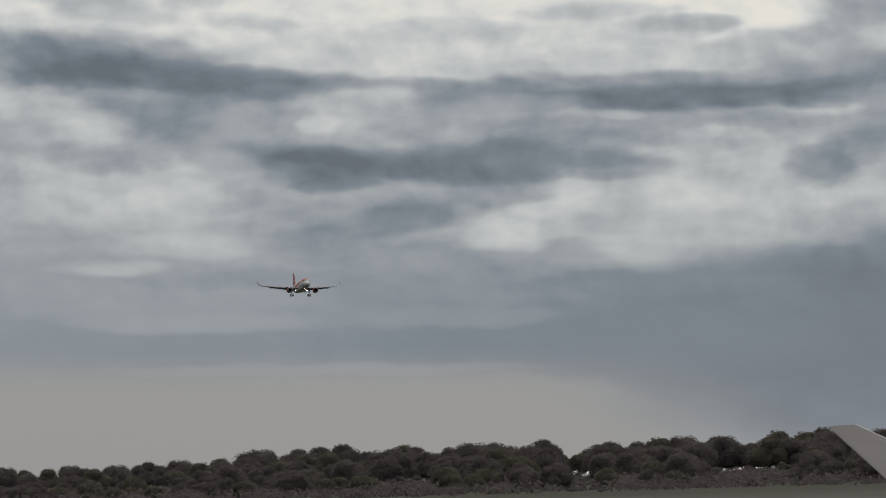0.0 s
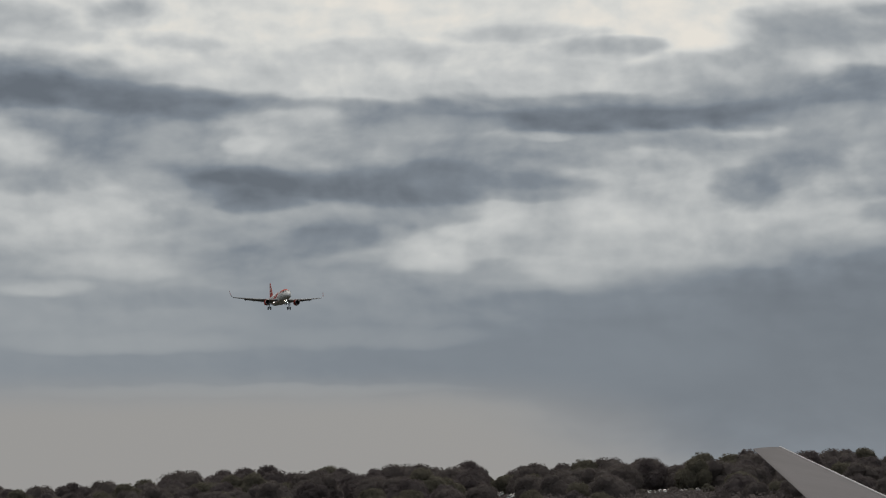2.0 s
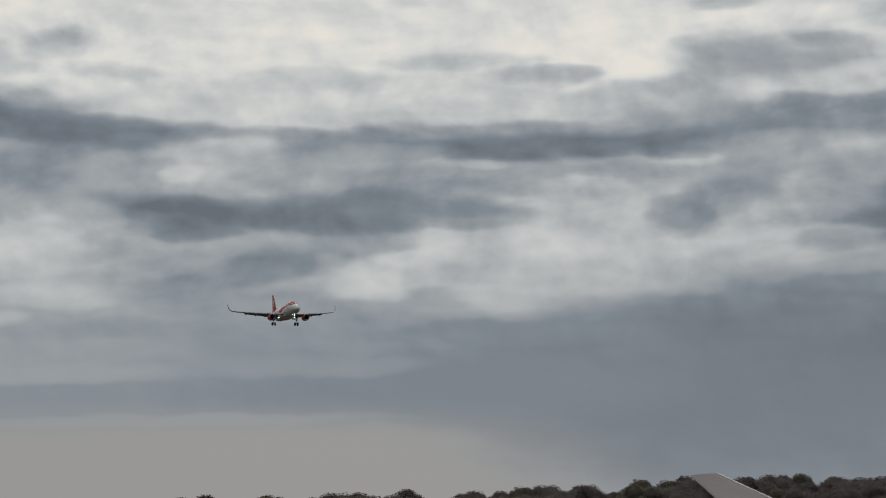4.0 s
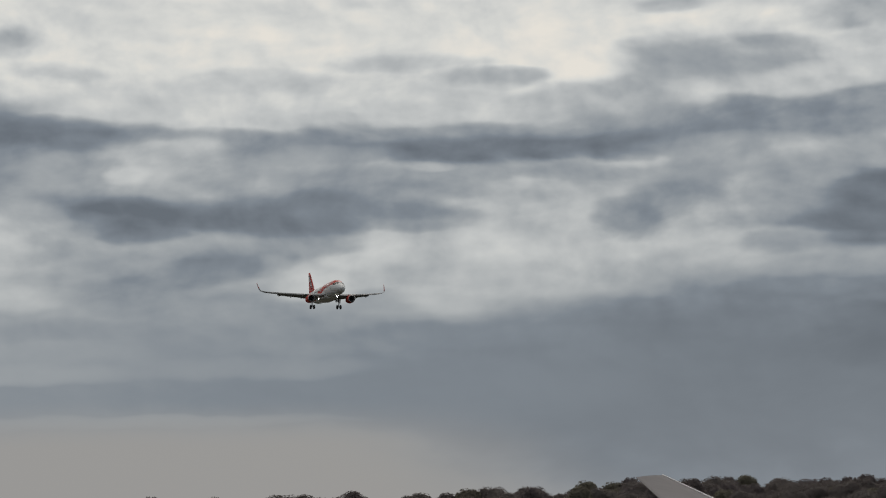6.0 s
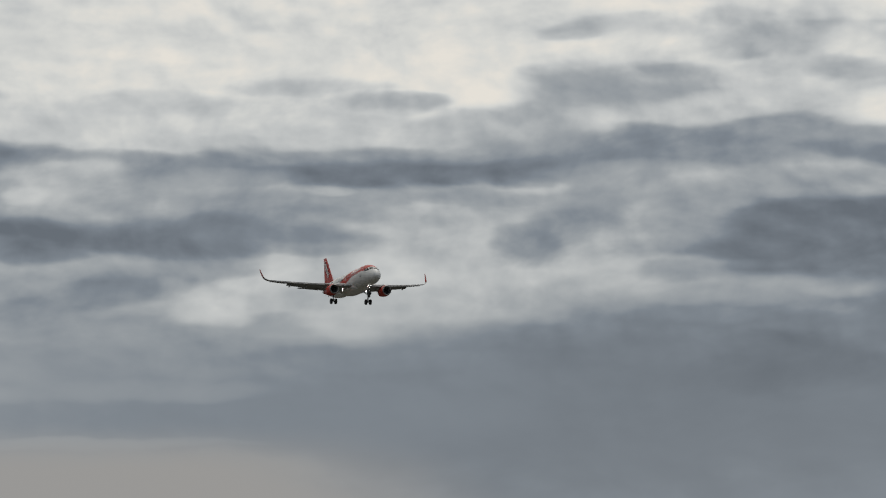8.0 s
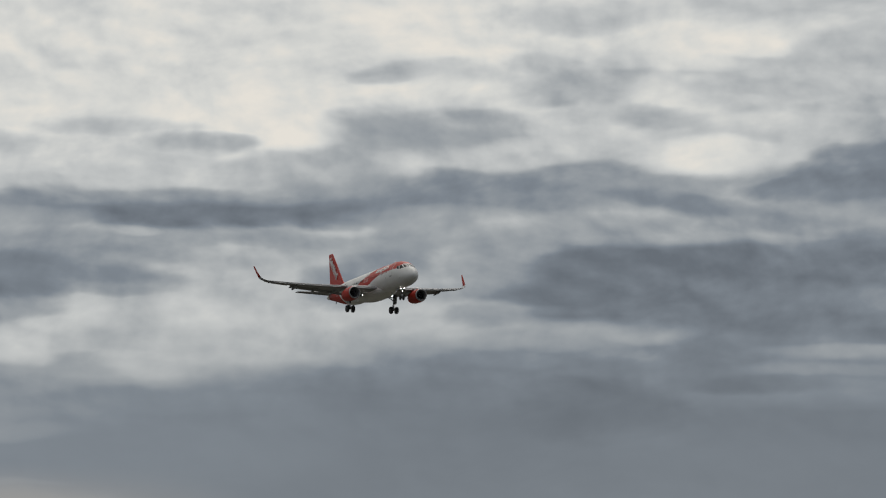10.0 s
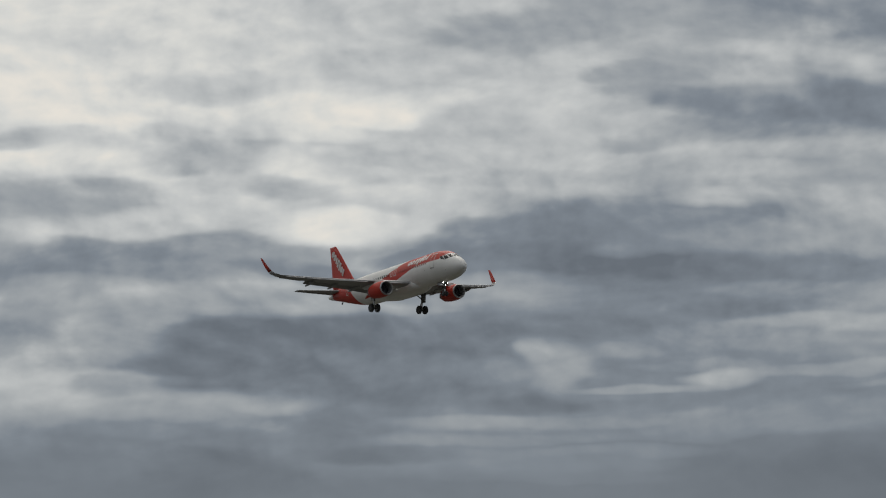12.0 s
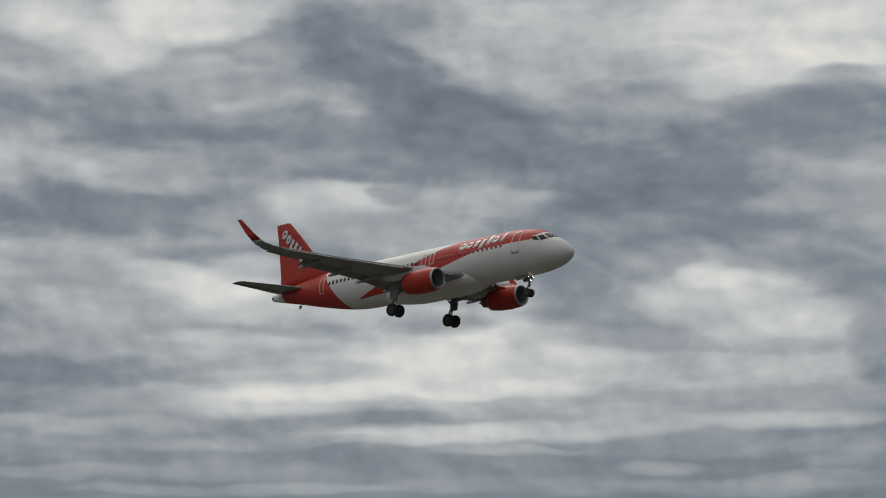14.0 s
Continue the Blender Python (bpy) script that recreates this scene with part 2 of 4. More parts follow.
cloud(27.92, 7.62, 3.10, 0.18, 0, 0.34, 0.62)
cloud(24.32, 7.03, 3.10, 0.18, 0, 0.22, 0.62)
cloud(36.74, 10.98, 0.91, 0.60, 0, 0.28)
cloud(40.52, 8.17, 3.11, 0.18, 0, 0.39, 0.62)
cloud(43.03, 9.05, 0.60, 0.89, 0, 0.28)
cloud(33.68, 7.43, 2.63, 0.23, 0, 0.95, 0.6)
cloud(40.97, 11.24, 1.50, 0.27, 0, 0.38)
cloud(-0.65, 10.09, 1.63, 0.24, 0, 0.71)
cloud(37.85, 11.79, 1.64, 0.24, 0, 0.29)
cloud(1.72, 5.42, 2.01, 0.19, 0, 0.42)
cloud(-3.43, 8.43, 0.90, 0.52, 0, 0.71, 0.6)
cloud(-5.10, 8.07, 0.90, 0.52, 0, 0.42)
cloud(5.31, 5.85, 0.94, 0.40, 0, 0.61)
cloud(21.75, 6.03, 2.02, 0.19, 0, 0.18)
cloud(27.81, 16.20, 1.19, 0.49, 0, 0.87, 0.6)
cloud(-4.03, 2.96, 4.00, 0.12, 0, 0.44, 0.62)
cloud(26.37, 12.87, 1.78, 0.21, -6, 0.55)
cloud(-8.80, 10.73, 1.09, 0.33, 0, 0.57)
cloud(-6.41, 6.16, 0.75, 0.60, 0, 0.64, 0.6)
cloud(8.84, 8.54, 1.35, 0.27, 0, 0.51)
cloud(23.44, 12.91, 1.37, 0.27, 0, 0.58)
cloud(27.61, 15.13, 0.77, 0.60, 0, 0.51)
cloud(29.84, 15.57, 1.39, 0.27, 0, 0.22)
cloud(23.32, 13.46, 1.10, 0.33, 0, 0.48)
cloud(39.87, 6.24, 3.09, 0.15, 0, 0.45, 0.62)
cloud(-1.86, 8.90, 2.80, 0.15, 0, 0.23, 0.62)
cloud(2.92, 5.65, 0.90, 0.45, 0, 0.74, 0.6)
cloud(9.27, 11.19, 1.23, 0.27, 0, 0.82)
cloud(10.51, 8.03, 1.35, 0.24, 0, 0.42)
cloud(9.90, 7.43, 0.90, 0.45, 0, 0.42)
cloud(17.40, 10.70, 1.63, 0.20, 0, 0.64)
cloud(20.16, 14.39, 1.24, 0.27, 0, 0.51)
cloud(23.58, 7.90, 1.62, 0.20, 0, 0.16)
cloud(29.73, 8.08, 1.65, 0.29, 0, 0.98, 0.6)
cloud(34.44, 12.44, 1.64, 0.20, 0, 0.58)
cloud(28.86, 10.52, 1.11, 0.55, 0, 0.81, 0.6)
cloud(33.58, 9.79, 1.22, 0.27, 0, 0.41)
cloud(36.33, 7.53, 2.33, 0.18, 0, 0.73, 0.62)
cloud(42.25, 6.96, 0.90, 0.45, 0, 0.39)
cloud(28.92, 10.53, 1.33, 0.36, -10, 0.98, 0.6)
cloud(5.75, 10.35, 0.95, 0.33, 0, 0.98)
cloud(19.53, 6.73, 0.68, 0.57, 0, 0.66, 0.6)
cloud(6.54, 7.94, 1.62, 0.19, 0, 0.51)
cloud(9.53, 4.81, 1.61, 0.19, 0, 0.12)
cloud(29.14, 6.73, 1.61, 0.19, 0, 0.41)
cloud(35.11, 6.36, 2.17, 0.18, 0, 0.41, 0.62)
cloud(41.33, 7.68, 1.62, 0.19, 0, 0.66)
cloud(5.13, 9.42, 1.08, 0.27, 0, 0.64)
cloud(8.34, 6.18, 1.08, 0.27, 0, 0.57)
cloud(25.52, 6.68, 2.48, 0.15, 0, 0.48, 0.62)
cloud(29.11, 6.30, 3.09, 0.12, 0, 0.51, 0.62)
cloud(38.28, 15.23, 1.11, 0.27, 0, 0.58)
cloud(38.15, 8.81, 1.08, 0.27, 0, 0.58)
cloud(40.30, 8.77, 1.08, 0.27, 0, 0.66)
cloud(41.73, 8.85, 1.08, 0.27, 0, 0.66)
cloud(27.20, 16.06, 0.66, 0.82, 0, 0.98, 0.6)
cloud(15.85, 12.23, 0.96, 0.29, 0, 0.98)
cloud(17.54, 11.77, 1.50, 0.19, 0, 0.66)
cloud(23.65, 10.88, 1.50, 0.19, 0, 0.61)
cloud(29.41, 15.28, 0.97, 0.29, 0, 0.58)
cloud(6.50, 5.83, 0.81, 0.33, 0, 0.51)
cloud(-8.66, 7.98, 0.81, 0.33, 0, 0.64)
cloud(2.08, 6.01, 0.81, 0.33, 0, 0.54)
cloud(1.25, 6.44, 0.81, 0.33, 0, 0.74)
cloud(0.16, 5.73, 0.81, 0.33, 0, 0.74)
cloud(12.70, 10.69, 1.36, 0.20, 0, 0.64)
cloud(15.61, 5.01, 1.34, 0.20, 0, 0.09)
cloud(19.88, 13.13, 1.00, 0.41, 0, 0.76, 0.6)
cloud(18.59, 9.84, 1.36, 0.20, 0, 0.18)
cloud(26.12, 7.63, 2.33, 0.15, 0, 0.58, 0.62)
cloud(24.88, 16.11, 1.02, 0.41, 0, 0.87, 0.6)
cloud(28.42, 16.21, 0.95, 0.55, 0, 0.87, 0.6)
cloud(28.56, 15.03, 0.77, 0.45, 0, 0.58)
cloud(38.90, 10.11, 0.81, 0.33, 0, 0.73)
cloud(38.72, 7.68, 2.33, 0.15, 0, 0.66, 0.62)
cloud(14.16, 11.79, 1.23, 0.21, 0, 0.88)
cloud(13.17, 9.31, 1.87, 0.18, 0, 0.42, 0.62)
cloud(12.43, 8.37, 1.86, 0.18, 0, 0.35, 0.62)
cloud(21.84, 11.51, 1.23, 0.21, 0, 0.44)
cloud(24.78, 13.23, 1.89, 0.18, -8, 0.66, 0.62)
cloud(42.41, 11.43, 0.82, 0.32, 0, 0.34)
cloud(29.83, 9.46, 1.87, 0.18, 0, 0.76, 0.62)
cloud(30.32, 8.75, 1.87, 0.18, 0, 0.66, 0.62)
cloud(1.28, 9.24, 2.18, 0.15, 0, 0.64, 0.62)
cloud(18.85, 6.03, 1.34, 0.19, 0, 0.09)
cloud(29.66, 14.81, 0.97, 0.27, 0, 0.48)
cloud(29.11, 8.98, 1.35, 0.19, 0, 0.45)
cloud(32.74, 16.13, 0.83, 0.29, 0, 0.34)
cloud(3.94, 10.09, 1.09, 0.21, 0, 0.45)
cloud(16.32, 11.20, 1.09, 0.21, 0, 0.57)
cloud(21.37, 12.95, 1.10, 0.21, 0, 0.40)
cloud(35.78, 11.59, 1.09, 0.21, 0, 0.24)
cloud(-7.97, 10.40, 0.95, 0.24, 0, 0.66)
cloud(-4.03, 6.29, 0.94, 0.24, 0, 0.37)
cloud(15.86, 5.83, 1.21, 0.19, 0, 0.20)
cloud(12.65, 5.39, 1.21, 0.19, 0, 0.18)
cloud(16.76, 9.05, 1.22, 0.19, 0, 0.24)
cloud(16.15, 8.34, 1.22, 0.19, 0, 0.29)
cloud(29.30, 14.09, 1.24, 0.19, 0, 0.41)
cloud(41.15, 9.22, 1.22, 0.19, 0, 0.48)
cloud(29.47, 9.93, 1.22, 0.19, 0, 0.58)
cloud(6.88, 7.07, 0.75, 0.37, 0, 0.29)
cloud(30.03, 15.53, 0.77, 0.37, 0, 0.41)
cloud(34.30, 9.22, 0.92, 0.45, 0, 0.98, 0.6)
cloud(-6.06, 9.84, 0.81, 0.27, 0, 0.88)
cloud(2.14, 10.42, 1.56, 0.18, 0, 0.57, 0.62)
cloud(-2.46, 8.61, 0.81, 0.27, 0, 0.66)
cloud(13.91, 11.14, 0.61, 0.45, 0, 0.95, 0.6)
cloud(18.61, 10.79, 1.56, 0.18, 0, 0.51, 0.62)
cloud(20.41, 10.62, 1.56, 0.18, 0, 0.57, 0.62)
cloud(27.97, 13.10, 0.82, 0.27, 0, 0.45)
cloud(29.76, 10.10, 0.81, 0.27, 0, 0.73)
cloud(29.12, 7.25, 1.86, 0.15, 0, 0.51, 0.62)
cloud(24.55, 8.34, 1.86, 0.15, 0, 0.41, 0.62)
cloud(33.22, 13.04, 1.58, 0.18, 0, 0.24, 0.62)
cloud(41.48, 12.29, 0.82, 0.27, 0, 0.45)
cloud(30.78, 12.08, 0.82, 0.27, 0, 0.58)
cloud(29.46, 11.00, 0.82, 0.27, 0, 0.66)
cloud(37.54, 8.23, 1.86, 0.15, 0, 0.48, 0.62)
cloud(35.13, 8.02, 1.86, 0.15, 0, 0.48, 0.62)
cloud(10.51, 9.70, 1.08, 0.19, 0, 0.64)
cloud(16.83, 12.50, 0.96, 0.21, 0, 0.82)
cloud(38.87, 14.27, 0.97, 0.21, 0, 0.38)
cloud(28.82, 13.49, 1.10, 0.19, 0, 0.38)
cloud(17.65, 5.70, 1.70, 0.15, 0, 0.45, 0.62)
cloud(13.66, 10.61, 0.82, 0.24, 0, 0.54)
cloud(17.33, 7.49, 1.40, 0.18, 0, 0.20, 0.62)
cloud(24.91, 11.32, 1.41, 0.18, 0, 0.58, 0.62)
cloud(32.72, 8.09, 1.86, 0.14, 0, 0.66, 0.62)
cloud(-5.35, 10.26, 0.95, 0.20, 0, 0.64)
cloud(15.70, 10.46, 0.95, 0.20, 0, 0.82)
cloud(19.41, 4.48, 2.00, 0.12, 0, 0.20, 0.62)
cloud(-6.42, 10.89, 0.68, 0.27, 0, 0.54)
cloud(18.15, 6.76, 0.67, 0.27, 0, 0.29)
cloud(38.31, 10.95, 0.68, 0.27, 0, 0.45)
cloud(31.04, 8.33, 1.90, 0.19, 0, 0.98, 0.6)
cloud(-8.28, 5.09, 0.94, 0.19, 0, 0.64)
cloud(35.91, 12.78, 0.96, 0.19, 0, 0.29)
cloud(39.00, 9.27, 0.95, 0.19, 0, 0.43)
cloud(32.24, 9.11, 1.16, 0.23, 0, 0.81, 0.6)
cloud(5.95, 8.09, 1.24, 0.18, 0, 0.33, 0.62)
cloud(10.02, 6.48, 0.81, 0.21, 0, 0.35)
cloud(18.83, 5.32, 1.85, 0.12, 0, 0.35, 0.62)
cloud(23.03, 10.30, 1.25, 0.18, 0, 0.73, 0.62)
cloud(21.50, 5.32, 1.85, 0.12, 0, 0.29, 0.62)
cloud(27.95, 10.78, 1.00, 0.26, 0, 0.87, 0.6)
cloud(35.87, 9.44, 0.81, 0.21, 0, 0.58)
cloud(41.65, 6.38, 1.24, 0.18, 0, 0.51, 0.62)
cloud(34.81, 12.19, 1.26, 0.18, 0, 0.55, 0.62)
cloud(-5.46, 7.00, 0.45, 0.45, 0, 0.51)
cloud(19.74, 8.15, 1.40, 0.15, 0, 0.27, 0.62)
cloud(26.51, 15.61, 0.57, 0.55, 0, 0.87, 0.6)
cloud(35.13, 8.38, 1.71, 0.19, 0, 0.90, 0.6)
cloud(37.29, 7.88, 1.40, 0.15, 0, 0.58, 0.62)
cloud(42.44, 12.37, 0.82, 0.20, 0, 0.48)
cloud(20.60, 5.04, 1.70, 0.12, 0, 0.33, 0.62)
cloud(22.97, 7.20, 1.70, 0.12, 0, 0.35, 0.62)
cloud(0.05, 6.63, 1.08, 0.18, 0, 0.40, 0.62)
cloud(12.93, 10.15, 1.09, 0.18, 0, 0.74, 0.62)
cloud(10.49, 5.52, 1.08, 0.18, 0, 0.33, 0.62)
cloud(16.79, 10.24, 1.09, 0.18, 0, 0.71, 0.62)
cloud(22.60, 13.40, 0.82, 0.19, 0, 0.52)
cloud(23.08, 6.54, 0.81, 0.19, 0, 0.58)
cloud(42.53, 14.85, 0.83, 0.19, 0, 0.45)
cloud(31.02, 13.16, 1.10, 0.18, 0, 0.34, 0.62)
cloud(-6.05, 7.23, 0.60, 0.30, 0, 0.51)
cloud(21.32, 9.25, 1.25, 0.15, 0, 0.29, 0.62)
cloud(31.88, 12.56, 0.84, 0.24, 0, 0.90, 0.6)
cloud(13.49, 6.10, 0.93, 0.18, 0, 0.51, 0.62)
cloud(16.69, 5.36, 1.39, 0.12, 0, 0.35, 0.62)
cloud(34.88, 7.07, 1.39, 0.12, 0, 0.66, 0.62)
cloud(31.05, 6.32, 1.39, 0.12, 0, 0.45, 0.62)
cloud(20.27, 5.64, 1.39, 0.11, 0, 0.40, 0.62)
cloud(2.22, 6.97, 0.93, 0.15, 0, 0.29, 0.62)
cloud(-3.55, 6.86, 0.93, 0.15, 0, 0.07, 0.62)
cloud(11.25, 11.83, 0.79, 0.18, 0, 0.57, 0.62)
cloud(20.17, 6.24, 0.93, 0.15, 0, 0.29, 0.62)
cloud(38.22, 6.68, 0.77, 0.18, 0, 0.55, 0.62)
cloud(-1.63, 7.95, 0.54, 0.19, 0, 0.40)
cloud(32.73, 12.56, 0.55, 0.19, 0, 0.41)
cloud(39.51, 10.69, 0.66, 0.23, 0, 0.95, 0.6)
cloud(22.48, 6.85, 1.39, 0.09, 0, 0.35, 0.62)
cloud(21.16, 6.33, 1.39, 0.09, 0, 0.51, 0.62)
cloud(31.04, 9.58, 0.78, 0.15, 0, 0.34, 0.62)
cloud(31.76, 7.32, 1.08, 0.11, 0, 0.48, 0.62)
cloud(20.79, 7.17, 0.62, 0.18, 0, 0.45, 0.62)
cloud(7.84, 11.59, 0.60, 0.18, 0, 0.51, 0.62)
cloud(19.00, 7.21, 0.45, 0.22, 0, 0.51)
cloud(-3.91, 8.13, 0.47, 0.18, 0, 0.78, 0.62)
cloud(4.98, 7.64, 0.47, 0.18, 0, 0.45, 0.62)
cloud(2.47, 8.24, 0.43, 0.09, 0, 0.71, 0.62)
texture = wmath("MULTIPLY", wmath("SUBTRACT", wisps.outputs[0], 0.5), 0.34)
texture = wmath("ADD", texture, wmath("MULTIPLY", relief, 0.45))
curls = wnoise(wbend(flat.outputs[0], billow, 0.5, 0.3), 1.7, 4.0, 0.52)
texture = wmath("ADD", texture, wmath("MULTIPLY", wmath("SUBTRACT", curls.outputs[0], 0.5), 0.20))
cover = wmath("ADD", cover, wmath("MULTIPLY", texture, wsmooth(elevation, 3.4, 7.4, 0.12, 1.0)))
haze = wmath("MULTIPLY", wsmooth(wmath("ADD", wmath("MULTIPLY", bent.outputs[1], 0.4), wmath("MULTIPLY", elevation, 0.6)), 3.45, 2.35), wsmooth(wmath("MULTIPLY_ADD", elevation, 1.6, bent.outputs[0]), 10.0, 3.5))
tone = wn.new("ShaderNodeValToRGB")
ramp = tone.color_ramp
ramp.elements[0].position, ramp.elements[0].color = 0.0, (0.127, 0.146, 0.171, 1)
ramp.elements[1].position, ramp.elements[1].color = 1.0, (0.800, 0.760, 0.690, 1)
for at, colour in ((0.25, (0.203, 0.231, 0.265, 1)), (0.5, (0.348, 0.370, 0.385, 1)), (0.75, (0.552, 0.565, 0.560, 1)), (0.88, (0.680, 0.680, 0.650, 1))):
    ramp.elements.new(at).color = colour
wl.new(cover, tone.inputs[0])
hazed = wn.new("ShaderNodeMix")
hazed.data_type = "RGBA"
wl.new(haze, hazed.inputs["Factor"])
wl.new(tone.outputs[0], hazed.inputs["A"])
hazed.inputs["B"].default_value = (0.312, 0.307, 0.302, 1)
sky = wn.new("ShaderNodeTexSky")
sky.sky_type, sky.sun_disc = "NISHITA", False
sky.sun_elevation, sky.sun_rotation = radians(48), radians(20)
clear = wn.new("ShaderNodeBackground")
wl.new(sky.outputs[0], clear.inputs[0])
clear.inputs[1].default_value = 0.05
clouds = wn.new("ShaderNodeBackground")
wl.new(hazed.outputs["Result"], clouds.inputs[0])
clouds.inputs[1].default_value = 1.0
both = wn.new("ShaderNodeMixShader")
both.inputs[0].default_value = 0.96
wl.new(clear.outputs[0], both.inputs[1])
wl.new(clouds.outputs[0], both.inputs[2])
wout = wn.new("ShaderNodeOutputWorld")
wl.new(both.outputs[0], wout.inputs[0])

sun_data = bpy.data.lights.new("sun", "SUN")
sun_data.energy, sun_data.angle, sun_data.color = 0.7, radians(25), (1.0, 0.95, 0.88)
sun = new("sun", sun_data)
sun.matrix_world = look((0, 0, 200), (-0.23 * 100, -0.63 * 100, 200 - 0.74 * 100))


# ---- materials ----
def material(name, colour, rough=0.5, metal=0.0, vary=0.0, scale=4.0, bump=0.0, coat=0.0):
    """A plain surface with uneven tone at two scales, and fine relief."""
    m = bpy.data.materials.new(name)
    m.use_nodes = True
    n, l = m.node_tree.nodes, m.node_tree.links
    p = n["Principled BSDF"]
    p.inputs["Roughness"].default_value, p.inputs["Metallic"].default_value = rough, metal
    p.inputs["Coat Weight"].default_value = coat
    if rough > 0.65:
        p.inputs["Specular IOR Level"].default_value = 0.2
    p.inputs["Base Color"].default_value = (*colour, 1)
    if vary or bump:
        co = n.new("ShaderNodeTexCoord")
        big, small = n.new("ShaderNodeTexNoise"), n.new("ShaderNodeTexNoise")
        for t, s in ((big, scale), (small, scale * 7)):
            l.new(co.outputs["Object"], t.inputs["Vector"])
            t.inputs["Scale"].default_value, t.inputs["Detail"].default_value = s, 5
        mixed = n.new("ShaderNodeMath")
        mixed.operation = "MULTIPLY_ADD"
        l.new(big.outputs[0], mixed.inputs[0])
        mixed.inputs[1].default_value = 0.65
        half = n.new("ShaderNodeMath")
        half.operation = "MULTIPLY"
        l.new(small.outputs[0], half.inputs[0])
        half.inputs[1].default_value = 0.35
        l.new(half.outputs[0], mixed.inputs[2])
        r = n.new("ShaderNodeValToRGB")
        r.color_ramp.elements[0].position, r.color_ramp.elements[1].position = 0.3, 0.7
        r.color_ramp.elements[0].color = (*[c * (1 - vary) for c in colour], 1)
        r.color_ramp.elements[1].color = (*[min(1, c * (1 + vary)) for c in colour], 1)
        l.new(mixed.outputs[0], r.inputs[0])
        l.new(r.outputs[0], p.inputs["Base Color"])
        if bump:
            b = n.new("ShaderNodeBump")
            b.inputs["Strength"].default_value, b.inputs["Distance"].default_value = bump, 0.02
            l.new(small.outputs[0], b.inputs["Height"])
            l.new(b.outputs[0], p.inputs["Normal"])
    return m


def leafy(name, colour, vary):
    """Foliage: a rough leaf that lets some light through, uneven from leaf to leaf."""
    m = material(name, colour, 0.85, vary=vary, scale=0.5)
    n, l = m.node_tree.nodes, m.node_tree.links
    p, out = n["Principled BSDF"], n["Material Output"]
    thin, mix = n.new("ShaderNodeBsdfTranslucent"), n.new("ShaderNodeMixShader")
    l.new(p.inputs["Base Color"].links[0].from_socket, thin.inputs[0])
    mix.inputs[0].default_value = 0.5
    l.new(p.outputs[0], mix.inputs[1])
    l.new(thin.outputs[0], mix.inputs[2])
    l.new(mix.outputs[0], out.inputs[0])
    return m


def glow(name, colour, strength):
    m = bpy.data.materials.new(name)
    m.use_nodes = True
    p = m.node_tree.nodes["Principled BSDF"]
    p.inputs["Base Color"].default_value = (*colour, 1)
    p.inputs["Emission Color"].default_value = (*colour, 1)
    p.inputs["Emission Strength"].default_value = strength
    return m


WHITE, ORANGE = (0.70, 0.70, 0.695), (0.44, 0.038, 0.026)
orange_paint = material("orange_paint", ORANGE, 0.5, vary=0.10, scale=0.5)
white_paint = material("white_paint", WHITE, 0.38, vary=0.05, scale=0.6, coat=0.2)
wing_grey = material("wing_grey_paint", (0.25, 0.255, 0.265), 0.5, vary=0.14, scale=0.8)
flap_grey = material("flap_grey_paint", (0.20, 0.205, 0.212), 0.5, vary=0.2, scale=1.2)
lip_metal = material("dull_lip_metal", (0.36, 0.36, 0.37), 0.5, 0.8, vary=0.1, scale=3)
bare_metal = material("polished_metal", (0.66, 0.66, 0.67), 0.28, 1.0, vary=0.06, scale=1.5)
dark_metal = material("dark_metal", (0.09, 0.09, 0.095), 0.45, 0.7, vary=0.2, scale=4)
gear_grey = material("gear_grey_paint", (0.13, 0.13, 0.135), 0.45, vary=0.2, scale=5)
rubber = material("tyre_rubber", (0.05, 0.05, 0.053), 0.8, vary=0.25, scale=8)
dark_glass = material("dark_window_glass", (0.018, 0.018, 0.02), 0.18)
shaded_glass = material("shaded_window", (0.25, 0.024, 0.018), 0.5)
dark_glass.node_tree.nodes["Principled BSDF"].inputs["Specular IOR Level"].default_value = 0.18
outline_grey = material("door_outline_paint", (0.55, 0.54, 0.53), 0.4)
hub_grey = material("hub_dark_metal", (0.05, 0.05, 0.052), 0.6, 0.2, vary=0.2, scale=6)
groove = material("dark_seam", (0.13, 0.13, 0.135), 0.6)
lamp_white = glow("lamp_glow", (1.0, 0.97, 0.92), 13.0)
lamp_bright = glow("landing_lamp_glow", (1.0, 0.97, 0.92), 40.0)
inlet_dark = material("inlet_lining", (0.20, 0.20, 0.205), 0.5, 0.2, vary=0.15, scale=5)


